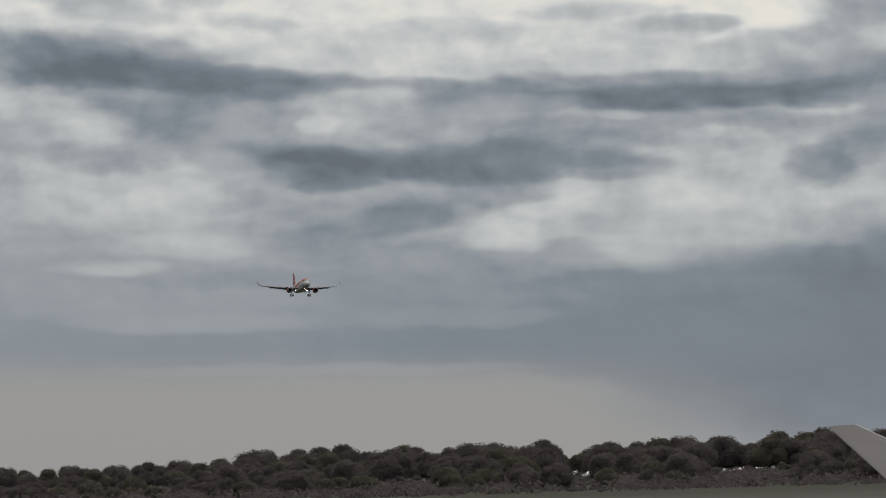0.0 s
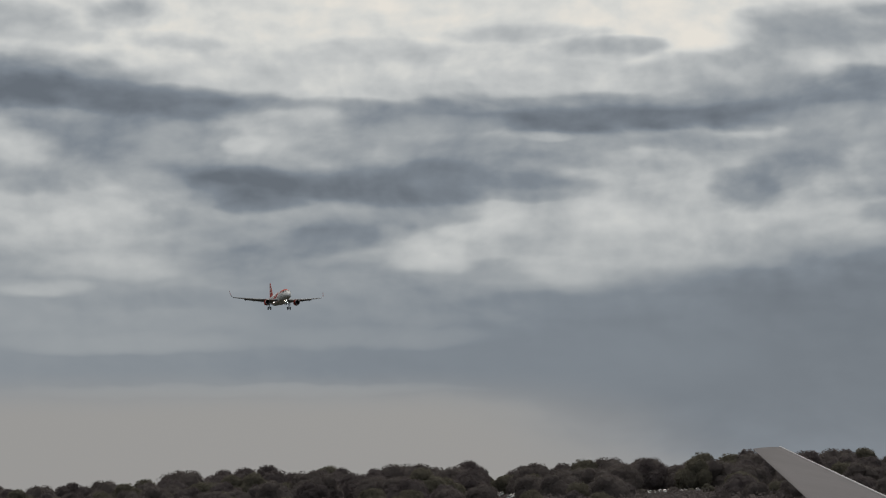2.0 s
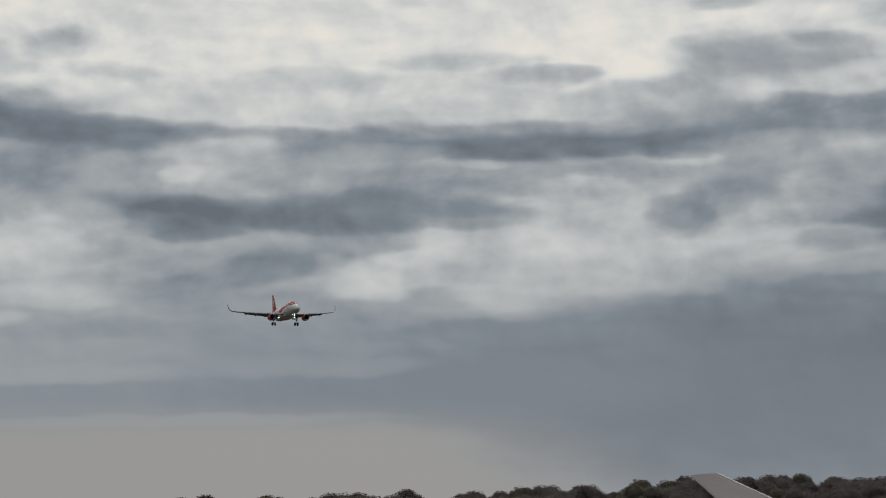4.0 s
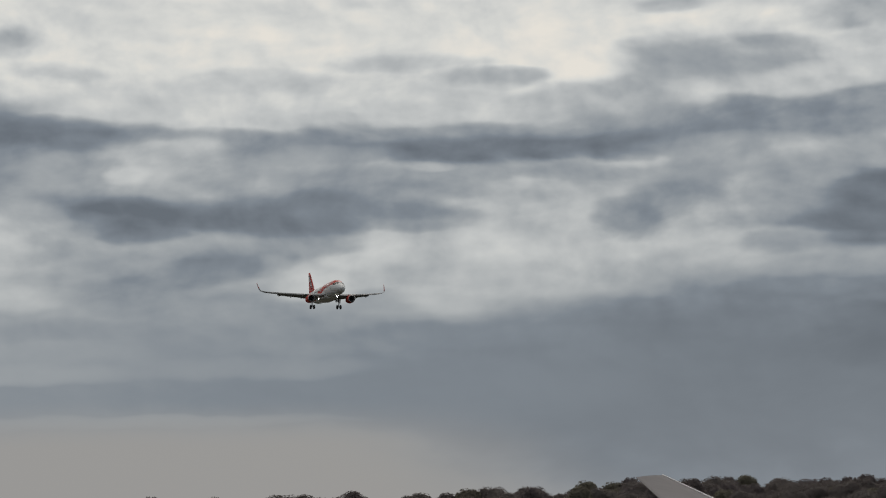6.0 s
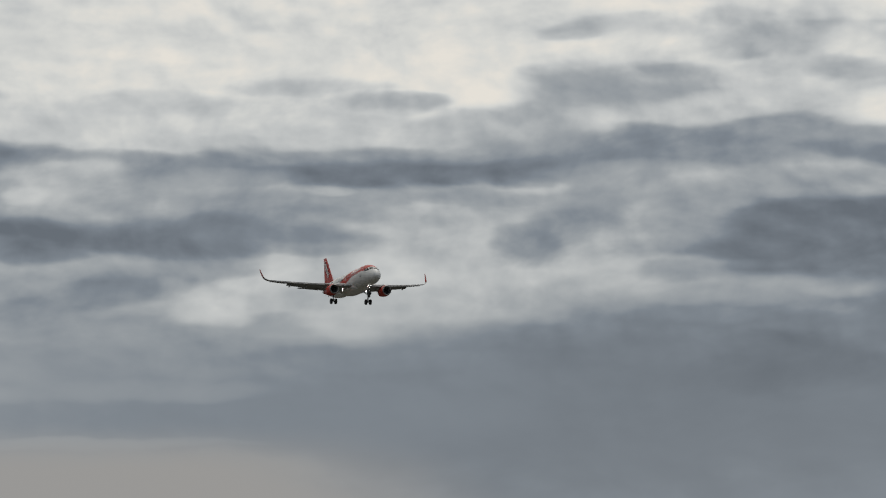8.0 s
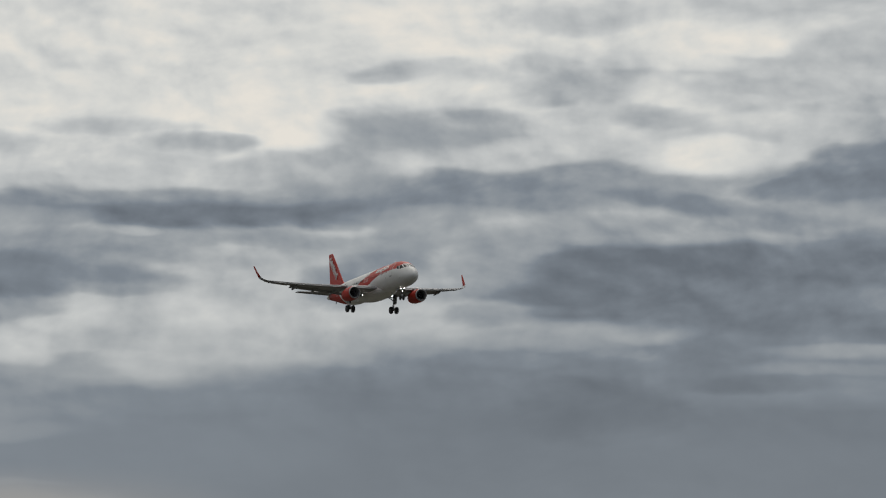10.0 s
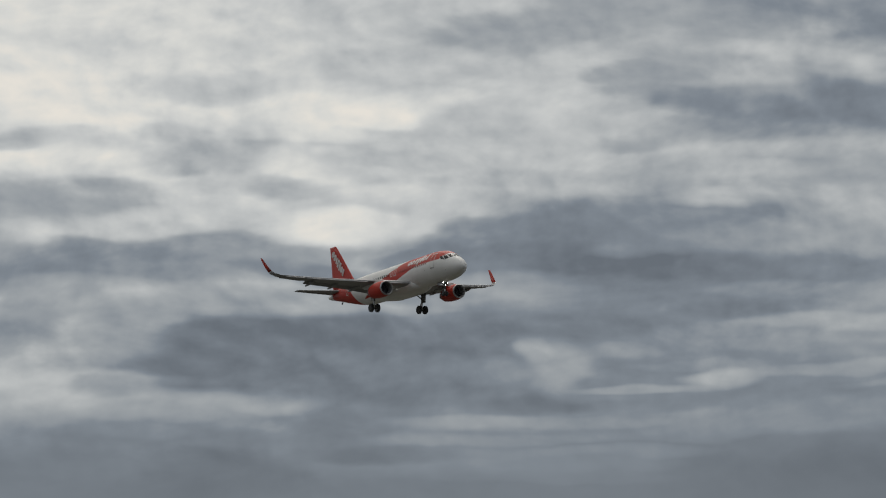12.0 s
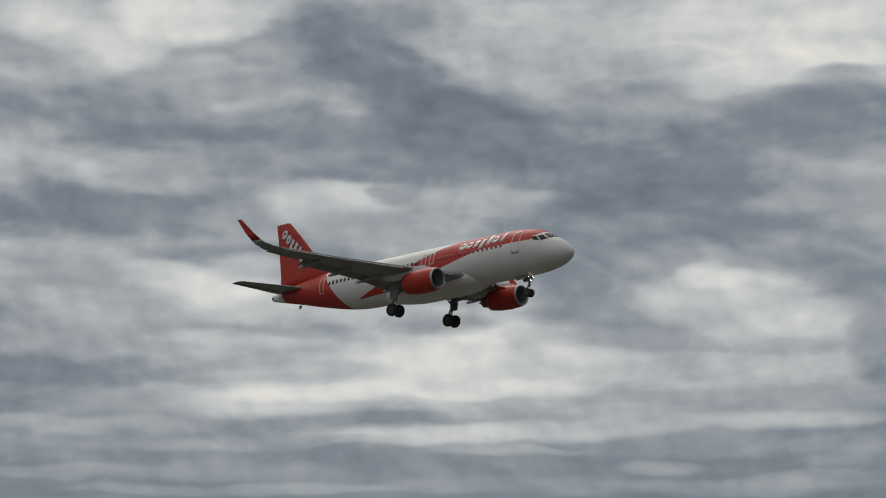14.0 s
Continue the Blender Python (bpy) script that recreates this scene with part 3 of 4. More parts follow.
def livery():
    """White hull paint with an orange sweep from the nose crown down to the wing, an orange rear and a pale tail end."""
    m = material("hull_paint", WHITE, 0.5, vary=0.06, scale=0.6)
    n, l = m.node_tree.nodes, m.node_tree.links
    p = n["Principled BSDF"]
    white = p.inputs["Base Color"].links[0].from_socket
    co, sep = n.new("ShaderNodeTexCoord"), n.new("ShaderNodeSeparateXYZ")
    l.new(co.outputs["Object"], sep.inputs[0])

    def calc(op, a, b=0.0):
        k = n.new("ShaderNodeMath")
        k.operation = op
        for i, v in enumerate((a, b)):
            if isinstance(v, (int, float)):
                k.inputs[i].default_value = v
            else:
                l.new(v, k.inputs[i])
        return k.outputs[0]

    s, z = calc("MULTIPLY", sep.outputs[0], -1.0), sep.outputs[2]
    low = calc("MAXIMUM", calc("SUBTRACT", 2.60, calc("MULTIPLY", s, 0.205)), calc("SUBTRACT", -0.62, calc("MULTIPLY", s, 0.032)))
    low = calc("MAXIMUM", calc("MINIMUM", low, 0.70), calc("SUBTRACT", 3.8, calc("MULTIPLY", s, 0.9)))
    high = calc("SUBTRACT", 5.75, calc("MULTIPLY", s, 0.292))
    band = calc("MULTIPLY", calc("GREATER_THAN", z, low), calc("LESS_THAN", z, high))
    rear = calc("GREATER_THAN", s, calc("ADD", 27.6, calc("MULTIPLY", z, 0.75)))
    rear = calc("MULTIPLY", rear, calc("LESS_THAN", s, calc("ADD", 35.2, calc("MULTIPLY", z, 0.2))))
    mask = calc("MAXIMUM", band, rear)
    mix = n.new("ShaderNodeMix")
    mix.data_type = "RGBA"
    l.new(mask, mix.inputs["Factor"])
    l.new(white, mix.inputs["A"])
    mix.inputs["B"].default_value = (*ORANGE, 1)
    l.new(mix.outputs["Result"], p.inputs["Base Color"])
    return m


hull_paint = livery()
for m in (hull_paint, orange_paint):
    m.node_tree.nodes["Principled BSDF"].inputs["Specular IOR Level"].default_value = 0.3


# ---- builders ----
def part(name, bm, mat, parent, label="", smooth=True):
    """Links a bmesh as one mesh object under a thing or a part."""
    me = bpy.data.meshes.new(name)
    bm.normal_update()
    bm.to_mesh(me)
    bm.free()
    me.materials.append(mat)
    if smooth:
        me.shade_smooth()
    ob = new(name, me)
    ob.parent = parent
    return tagged(ob, label)


def again(ob, parent, m=None):
    """Another part on the same mesh."""
    o = new(ob.name.split(".")[0], ob.data)
    o.parent = parent
    if m is not None:
        o.matrix_basis = m
    if "label" in ob:
        o["label"] = ob["label"]
    return o


def skin(rings, close=True, caps=(True, True)):
    """A bmesh over rings of equally many points."""
    bm = bmesh.new()
    rows = [[bm.verts.new(p) for p in ring] for ring in rings]
    k = len(rows[0])
    for a, b in zip(rows, rows[1:]):
        for i in range(k if close else k - 1):
            j = (i + 1) % k
            bm.faces.new((a[i], a[j], b[j], b[i]))
    if caps[0]:
        bm.faces.new(rows[0][::-1])
    if caps[1]:
        bm.faces.new(rows[-1])
    bmesh.ops.recalc_face_normals(bm, faces=bm.faces)
    return bm


def rod(a, b, r0, r1=None, k=12):
    """A round bar from a to b."""
    a, b = Vector(a), Vector(b)
    turn = (b - a).to_track_quat("Z", "Y")
    r1 = r0 if r1 is None else r1
    return skin([[p + turn @ Vector((r * math.cos(6.2832 * i / k), r * math.sin(6.2832 * i / k), 0)) for i in range(k)] for p, r in ((a, r0), (b, r1))])


def turned(profile, axis="X", k=28, centre=(0, 0, 0), caps=(False, False)):
    """A body turned round an axis through centre: rows of (along, radius)."""
    rings = []
    for along, r in profile:
        ring = []
        for i in range(k):
            c, s = r * math.cos(6.28318 * i / k), r * math.sin(6.28318 * i / k)
            p = {"X": (along, c, s), "Y": (c, along, s), "Z": (c, s, along)}[axis]
            ring.append(Vector(p) + Vector(centre))
        rings.append(ring)
    return skin(rings, True, caps)


def slab(points, thick):
    """A flat plate from its outline, thickened both ways along its normal."""
    pts = [Vector(p) for p in points]
    normal = (pts[1] - pts[0]).cross(pts[2] - pts[0]).normalized() * thick / 2
    return skin([[p - normal for p in pts], [p + normal for p in pts]])


def foil_section(le, chord, thick, y, z, twist=0.0, lean=0.0, k=12, x0=0.0, x1=1.0):
    """A wing section: leading edge le aft of the nose, at span y and height z; lean tips it from level towards upright."""
    up, low = [], []
    for i in range(k + 1):
        u = x0 + (x1 - x0) * (1 - math.cos(math.pi * i / k)) / 2
        t = thick * 5 * (0.2969 * math.sqrt(u) - 0.126 * u - 0.3516 * u * u + 0.2843 * u ** 3 - 0.1015 * u ** 4) * chord
        camber = 0.02 * chord * 4 * u * (1 - u)
        up.append((u, camber + t))
        low.append((u, camber - t * 0.8))
    out = []
    for u, h in up + low[-2:0:-1]:
        dx, dz = u * chord, h
        dx, dz = dx * math.cos(twist) + dz * math.sin(twist), dz * math.cos(twist) - dx * math.sin(twist)
        out.append(Vector((-(le + dx), y - math.copysign(dz * math.sin(lean), y), z + dz * math.cos(lean))))
    return out


# ---- the ground and the wooded hill ----
def ground_height(x, y):
    """Level airfield, and a hill that rises from 250 m out towards the woods."""
    r, az = math.hypot(x, y), math.degrees(math.atan2(x, y))
    lift = 0.55 + 0.45 * max(0.0, min(1.0, (az + 11) / 20)) if -90 < az < 90 else 0.55
    u = max(0.0, min(1.0, (r - 250) / 950))
    return 23.75 * lift * u ** 1.35 - 18 * max(0.0, min(1.0, (r - 1350) / 2000))


def build_ground():
    rings = [0.5, 20, 60, 120, 180, 240, 300, 360, 420, 480] + [540 + 40 * i for i in range(24)] + [1600, 1900, 2300, 3000, 4000, 4900]
    k = 240
    bm = skin([[(r * math.sin(6.28318 * i / k), r * math.cos(6.28318 * i / k), ground_height(r * math.sin(6.28318 * i / k), r * math.cos(6.28318 * i / k))) for i in range(k)] for r in rings], True, (True, False))
    # near grass, out of view, lightened to bounce light onto the airliner
    m = material("rough_grass", (0.080, 0.078, 0.064), 0.9, vary=0.35, scale=0.05, bump=0.4)
    n, l = m.node_tree.nodes, m.node_tree.links
    grass = n["Principled BSDF"].inputs["Base Color"].links[0].from_socket
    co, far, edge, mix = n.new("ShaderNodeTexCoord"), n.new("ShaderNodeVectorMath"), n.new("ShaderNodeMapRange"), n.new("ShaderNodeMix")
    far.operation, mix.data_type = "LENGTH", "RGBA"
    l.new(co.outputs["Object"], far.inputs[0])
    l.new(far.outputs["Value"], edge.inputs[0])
    # darker tone from 600 to 720 m outwards
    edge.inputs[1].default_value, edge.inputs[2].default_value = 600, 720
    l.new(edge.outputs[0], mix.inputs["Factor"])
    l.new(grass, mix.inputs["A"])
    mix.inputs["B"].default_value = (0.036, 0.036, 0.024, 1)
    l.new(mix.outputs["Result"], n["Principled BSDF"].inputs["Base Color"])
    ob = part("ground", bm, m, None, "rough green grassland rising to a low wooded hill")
    for f in ob.data.polygons[:1]:
        f.use_smooth = False
    if ob.data.polygons[5].normal.z < 0:
        ob.data.flip_normals()
    tagged(ob, category="ground", kind="structure")


build_ground()

# leaf tones raised and greyed, the distant haze put into their colour
hazed_leaves = [leafy("foliage_dark", (0.150, 0.128, 0.127), 0.14),
               leafy("foliage_mid", (0.156, 0.135, 0.128), 0.14),
               leafy("foliage_olive", (0.165, 0.152, 0.118), 0.16)]
bark = material("bark", (0.06, 0.048, 0.038), 0.9, vary=0.3, scale=3)


def build_tree(seed, tall, wide, mat, leaves=7500):
    """A broadleaf tree: tapered trunk, limbs and a crown of small leaf sprays in several lobes."""
    rnd = random.Random(seed)
    tree = new("tree")
    bm = rod((0, 0, -1.5), (rnd.uniform(-.3, .3), rnd.uniform(-.3, .3), tall * 0.62), 0.42, 0.16, 9)
    part("trunk", bm, bark, tree)
    lobes = []
    count = rnd.randint(12, 16)
    for i in range(count):
        a = 6.283 * i / count + rnd.uniform(-.4, .4)
        h = rnd.uniform(0.16, 0.84)
        reach = wide * 0.5 * rnd.uniform(0.25, 0.72) * (1.15 - 0.55 * h)
        r = wide * rnd.uniform(0.19, 0.28)
        lobes.append((Vector((reach * math.cos(a), reach * math.sin(a), tall * h)), r))
    lobes.append((Vector((rnd.uniform(-.8, .8), rnd.uniform(-.8, .8), tall * 0.86)), wide * 0.2))
    for c, r in lobes[::2]:
        base = Vector((0, 0, tall * rnd.uniform(0.25, 0.4)))
        part("limb", rod(base, c, 0.16, 0.05, 6), bark, tree)
    verts, faces = [], []
    # the close inner twigs and leaves of each lobe
    ball = bmesh.new()
    bmesh.ops.create_icosphere(ball, subdivisions=2, radius=1.0)
    ball.verts.ensure_lookup_table()
    for c, r in lobes:
        k = len(verts)
        for v in ball.verts:
            q = c + v.co * r * rnd.uniform(0.74, 0.92)
            q.z = max(q.z, tall * 0.08)
            verts.append(q)
        faces += [tuple(k + v.index for v in f.verts) for f in ball.faces]
    ball.free()
    for i in range(leaves):
        c, r = lobes[rnd.randrange(len(lobes))]
        d = Vector((rnd.gauss(0, 1), rnd.gauss(0, 1), rnd.gauss(0.15, 1))).normalized()
        p = c + d * r * rnd.uniform(0.66, 1.02) ** 0.5
        p.z = max(p.z, tall * 0.08 + rnd.random())
        size = rnd.uniform(0.22, 0.46)
        n = (d * 0.8 + Vector((rnd.uniform(-.8, .8), rnd.uniform(-.8, .8), rnd.uniform(-.3, .7)))).normalized()
        u = n.orthogonal().normalized() * size
        v = n.cross(u).normalized() * size * rnd.uniform(0.6, 1.0)
        k = len(verts)
        verts += [p - u - n * size * .25, p - v, p + u - n * size * .25, p + v]
        faces += [(k, k + 1, k + 3), (k + 1, k + 2, k + 3)]
    me = bpy.data.meshes.new("crown")
    me.from_pydata([tuple(v) for v in verts], [], faces)
    me.materials.append(mat)
    crown = new("crown", me)
    crown.parent = tree
    return tree


def plant_woods():
    rnd = random.Random(5)
    kinds = []
    for i in range(6):
        kinds.append(build_tree(20 + i, (12.6, 11.0, 13.2, 9.8, 11.8, 8.6)[i], (22, 24, 20, 21, 26, 20)[i], hazed_leaves[i % 3]))
    first = set()

    def plant(x, y, size, kind):
        m = pose(x, y, ground_height(x, y) - 0.2, 0, 0, rnd.uniform(0, 360))
        if kind not in first:
            first.add(kind)
            kinds[kind].matrix_basis = m
            t = kinds[kind]
        else:
            t = copy_thing(kinds[kind], m)
        t.scale = (size * rnd.uniform(0.9, 1.15), size * rnd.uniform(0.9, 1.15), size)
        tagged(t, "dark green broadleaf tree with full crown in hillside wood", "tree", "trees of the wood")

    for row, (r, step, low, high) in enumerate(((1190, 10, 0.72, 1.10), (1160, 11, 0.66, 1.06), (1118, 12, 0.7, 1.0), (1060, 13, 0.6, 0.92), (990, 14, 0.5, 0.85), (920, 14, 0.42, 0.7), (850, 13, 0.35, 0.6))):
        az = -12.6 + row * 0.2
        while az < 12.5:
            d = r + rnd.uniform(-20, 20)
            a = radians(az)
            kind = rnd.randrange(6) if row < 4 else rnd.choice((3, 5, 1))
            if 1.2 < az < 2.1 and r < 1185:
                az += 0.3
                continue
            plant(d * math.sin(a), d * math.cos(a), rnd.uniform(low, high) * (0.74 if az < -6.15 else 0.95 if az < -4.5 else 1.0) * (0.36 if r < 1090 and (-2.5 < az < -1.4 or 3.9 < az < 6.0) else 1.0), kind)
            az += math.degrees(step * rnd.uniform(0.6, 1.35) / r)
    # the tallest crowns along the skyline
    for az, size, kind in ((6.35, 0.94, 2), (6.70, 1.08, 0), (8.70, 0.98, 0), (9.05, 0.98, 2), (-3.4, 1.1, 0), (-4.35, 1.0, 0), (-6.7, 0.78, 4), (-8.2, 0.70, 4)):
        plant(1192 * math.sin(radians(az)), 1192 * math.cos(radians(az)), size, kind)


plant_woods()


def grow_scrub():
    """Low scrub and brambles that close the ground between the trees."""
    rnd = random.Random(11)
    verts, faces = [], []
    for clump in range(5200):
        r, az = 760 + 440 * rnd.random() ** 0.8, rnd.uniform(-12.8, 13.2)
        a = radians(az)
        x, y = r * math.sin(a), r * math.cos(a)
        open_ground = (r > 1020 and (-2.5 < az < -1.4 or 3.9 < az < 7.2)) or 1.15 < az < 2.2
        tall = rnd.uniform(0.5, 1.0) if open_ground else rnd.uniform(0.9, 3.4)
        base = Vector((x, y, ground_height(x, y)))
        for i in range(16):
            d = Vector((rnd.gauss(0, 1), rnd.gauss(0, 1), abs(rnd.gauss(0, .8)))).normalized()
            p = base + Vector((d.x * tall * 1.4, d.y * tall * 1.4, d.z * tall))
            size = rnd.uniform(0.3, 0.75)
            n = (d + Vector((rnd.uniform(-.5, .5), rnd.uniform(-.5, .5), rnd.uniform(0, .6)))).normalized()
            u = n.orthogonal().normalized() * size
            v = n.cross(u).normalized() * size * rnd.uniform(0.6, 1.0)
            k = len(verts)
            verts += [p - u - n * size * .25, p - v, p + u - n * size * .25, p + v]
            faces += [(k, k + 1, k + 3), (k + 1, k + 2, k + 3)]
    me = bpy.data.meshes.new("scrub")
    me.from_pydata([tuple(v) for v in verts], [], faces)
    me.materials.append(hazed_leaves[0])
    tagged(new("scrub", me), "dark green brambles and scrub under the hillside trees", "scrub", kind="stuff")


grow_scrub()


# ---- the airliner ----
HULL = [(0.0, 0.06, 0.06, -0.62), (0.12, 0.36, 0.34, -0.61), (0.4, 0.68, 0.64, -0.58), (0.9, 1.02, 0.97, -0.52), (1.6, 1.35, 1.28, -0.43), (2.3, 1.58, 1.55, -0.31),
        (3.0, 1.74, 1.80, -0.16), (4.0, 1.88, 2.00, -0.03), (5.4, 1.96, 2.10, 0.05), (6.5, 1.975, 2.13, 0.08), (14.0, 1.975, 2.13, 0.08), (23.5, 1.975, 2.13, 0.08),
        (25.5, 1.93, 2.07, 0.13), (28.0, 1.74, 1.84, 0.29), (30.5, 1.42, 1.50, 0.49), (33.0, 1.0, 1.07, 0.66), (35.0, 0.62, 0.72, 0.76), (36.4, 0.36, 0.44, 0.79), (37.0, 0.24, 0.29, 0.79)]


def hull_at(s):
    """Half width, half height and middle of the hull s metres aft of the nose (smooth between stations)."""
    s = max(0.0, min(37.0, s))
    for i in range(len(HULL) - 1):
        if s <= HULL[i + 1][0]:
            break
    a, b = HULL[i], HULL[i + 1]
    p, q = HULL[max(i - 1, 0)], HULL[min(i + 2, len(HULL) - 1)]
    u, d = (s - a[0]) / (b[0] - a[0]), b[0] - a[0]
    out = []
    for j in (1, 2, 3):
        da = (b[j] - p[j]) / (b[0] - p[0]) * d if i else (b[j] - a[j]) * 1.6
        db = (q[j] - a[j]) / (q[0] - a[0]) * d
        out.append((2 * u ** 3 - 3 * u * u + 1) * a[j] + (u ** 3 - 2 * u * u + u) * da + (3 * u * u - 2 * u ** 3) * b[j] + (u ** 3 - u * u) * db)
    return out


def hull_point(s, ang, off=0.0):
    """On the hull: ang in degrees from the top, positive to starboard; off metres outside it."""
    w, h, zc = hull_at(s)
    a = radians(ang)
    return Vector((-s, -(w + off) * math.sin(a), zc + (h + off) * math.cos(a)))


def hull_angle(s, z, side=1):
    w, h, zc = hull_at(s)
    return side * math.degrees(math.acos(max(-1, min(1, (z - zc) / h))))


def hull_patch(corners, off=0.012, k=5):
    """A thin curved plate on the hull over a quad of (aft, angle) corners."""
    def at(u, v, o):
        s = (1 - v) * ((1 - u) * corners[0][0] + u * corners[1][0]) + v * ((1 - u) * corners[3][0] + u * corners[2][0])
        g = (1 - v) * ((1 - u) * corners[0][1] + u * corners[1][1]) + v * ((1 - u) * corners[3][1] + u * corners[2][1])
        return hull_point(s, g, o)
    bm = bmesh.new()
    top = [[bm.verts.new(at(i / k, j / k, off)) for i in range(k + 1)] for j in range(k + 1)]
    for j in range(k):
        for i in range(k):
            bm.faces.new((top[j][i], top[j][i + 1], top[j + 1][i + 1], top[j + 1][i]))
    edge = [top[0][i] for i in range(k)] + [top[j][k] for j in range(k)] + [top[k][k - i] for i in range(k)] + [top[k - j][0] for j in range(k)]
    mid = sum((v.co for v in edge), Vector()) / len(edge)
    mid = Vector((mid.x, 0, hull_at(-mid.x)[2]))
    low = [bm.verts.new(v.co + (mid - v.co).normalized() * (off + 0.01)) for v in edge]
    for i in range(len(edge)):
        j = (i + 1) % len(edge)
        bm.faces.new((edge[i], edge[j], low[j], low[i]))
    bmesh.ops.recalc_face_normals(bm, faces=bm.faces)
    return bm


def hull_quad(s0, s1, z0, z1, side, slant=0.0, off=0.012, k=4):
    """A plate on the hull's side between two stations and two heights; slant leans its top forward."""
    return hull_patch([(s0, hull_angle(s0, z0, side)), (s1, hull_angle(s1, z0, side)), (s1 - slant, hull_angle(s1 - slant, z1, side)), (s0 - slant, hull_angle(s0 - slant, z1, side))], off, k)


def hull_ring(s, z, rs, rz, side, off=0.012, k=18, lean=0.28):
    """A thin oval ring on the hull's side, leaning forward, with a small flat hole."""
    def at(f, i, o):
        a = 6.28318 * i / k
        dz = rz * (f if f == 1 else f * .8) * math.sin(a) + (0 if f == 1 else rz * .12)
        x = s + rs * f * math.cos(a) - lean * dz
        return hull_point(x, hull_angle(x, z + dz, side), o)
    return skin([[at(f, i, o) for i in range(k)] for f, o in ((1.0, -.01), (1.0, off), (.40, off), (.40, -.01))], True, (False, False))


def hull_frame(s0, s1, z0, z1, side, width=0.075):
    """The four edge strips of a door as one mesh."""
    bm = bmesh.new()
    for a in ((s0, s1, z0, z0 + width), (s0, s1, z1 - width, z1), (s0, s0 + width, z0, z1), (s1 - width, s1, z0, z1)):
        strip = hull_quad(*a, side, 0.0, 0.014, 6)
        me = bpy.data.meshes.new("strip")
        strip.to_mesh(me)
        strip.free()
        bm.from_mesh(me)
        bpy.data.meshes.remove(me)
    return bm


airliner = tagged(new("airliner"), "white and orange twin-engine jet airliner landing with wheels and flaps down", "airplane")


def build_hull():
    stations = [0, .03, .08, .16, .3, .5, .75, 1.05, 1.4, 1.8, 2.2, 2.6, 3, 3.5, 4, 4.7, 5.4, 6.5] + [8 + 2 * i for i in range(8)] + [23.5 + 0.8 * i for i in range(17)] + [37.0]
    bm = skin([[hull_point(s, 360 * i / 56) for i in range(56)] for s in stations])
    hull = part("fuselage", bm, hull_paint, airliner, "white fuselage with an orange sweep and orange rear")
    # belly fairing between the wings
    rings = []
    for s, w, d in ((9.6, .3, 1.95), (10.4, 1.3, 2.1), (11.5, 1.85, 2.3), (13, 2.12, 2.45), (16, 2.2, 2.5), (18.5, 2.15, 2.47), (20, 1.8, 2.3), (21.4, 1.2, 2.1), (22.2, .3, 1.95)):
        rings.append([Vector((-s, w * math.cos(6.2832 * i / 24) * (abs(math.cos(6.2832 * i / 24)) ** -0.25 if abs(math.cos(6.2832 * i / 24)) > .02 else 1), -1.35 + (d - 1.35) * math.sin(6.2832 * i / 24))) for i in range(24)])
    part("belly_fairing", skin(rings), white_paint, airliner)
    # cockpit panes: front, side and rear pane on each side
    for side in (1, -1):
        for c in (((1.62, 3), (1.80, 36), (2.56, 29), (2.40, 3)), ((1.86, 41), (2.36, 60), (2.96, 46), (2.66, 34)), ((2.48, 62), (3.12, 65), (3.46, 54), (3.08, 48))):
            part("windscreen_pane", hull_patch([(s, a * side) for s, a in c], 0.012), dark_glass, hull, "dark cockpit window pane")
    # cabin windows
    for side in (1, -1):
        first = None
        for i in range(41):
            s = 6.6 + i * 0.533
            if 14.5 < s < 16.2:
                continue
            if first is None or s > 23.4 or (s > 14.4 and s_first < 14.4):
                first_here = part("cabin_window", hull_quad(s - .125, s + .125, .48, .84, side, 0, .010, 2), shaded_glass if s < 14.4 else dark_glass, hull)
                if first is None or s < 23.4:
                    first, s_first = first_here, s
            else:
                again(first, hull, Matrix.Translation((-(s - s_first), 0, 0)))
        for s0, s1, z0, z1 in ((4.5, 5.4, -.2, 1.7), (28.75, 29.4, -.15, 1.35), (14.6, 15.15, .3, 1.4), (15.55, 16.1, .3, 1.4)):
            part("door_outline", hull_frame(s0, s1, z0, z1, side), outline_grey, hull, "pale painted door outline")
        part("door_sill", hull_quad(4.5, 5.4, -.32, -.24, side, 0, .02, 4), groove, hull)
        # airline name as a row of plain rings and slanted bars, no letters
        for s, wide, z0, z1, bar in ((11.3, .74, 1.04, 1.66, 0), (10.52, .74, 1.04, 1.68, 0), (9.80, .46, 1.04, 1.68, 1), (9.08, .44, .84, 1.70, 1), (8.28, .44, .98, 1.98, 1), (7.45, .74, 1.06, 1.72, 0), (6.68, .36, 1.06, 1.92, 1)):
            part("name_shape", hull_quad(s - wide * .5, s + wide * .5, z0, z1, side, .26, .012, 4) if bar else hull_ring(s, (z0 + z1) / 2, wide * .52, (z1 - z0) * .52, side), white_paint, hull, "plain white name shape")
        for i, s in enumerate((25.9, 25.65, 25.35, 25.1, 24.85)):
            part("registration_bar", hull_quad(s - .17, s, 1.12, 1.34, side, .03, .012, 2), groove, hull)
        part("static_port", hull_quad(6.9, 7.0, -.32, -.22, side, 0, .012, 2), groove, hull)
        part("probe", rod(hull_point(2.2, 112 * side), hull_point(2.1, 112 * side, .16), .03, .02, 8), groove, hull)
    part("blade_antenna", slab([(-7.2, 0, 2.02), (-7.7, 0, 2.02), (-7.75, 0, 2.42), (-7.5, 0, 2.42)], .03), white_paint, hull)
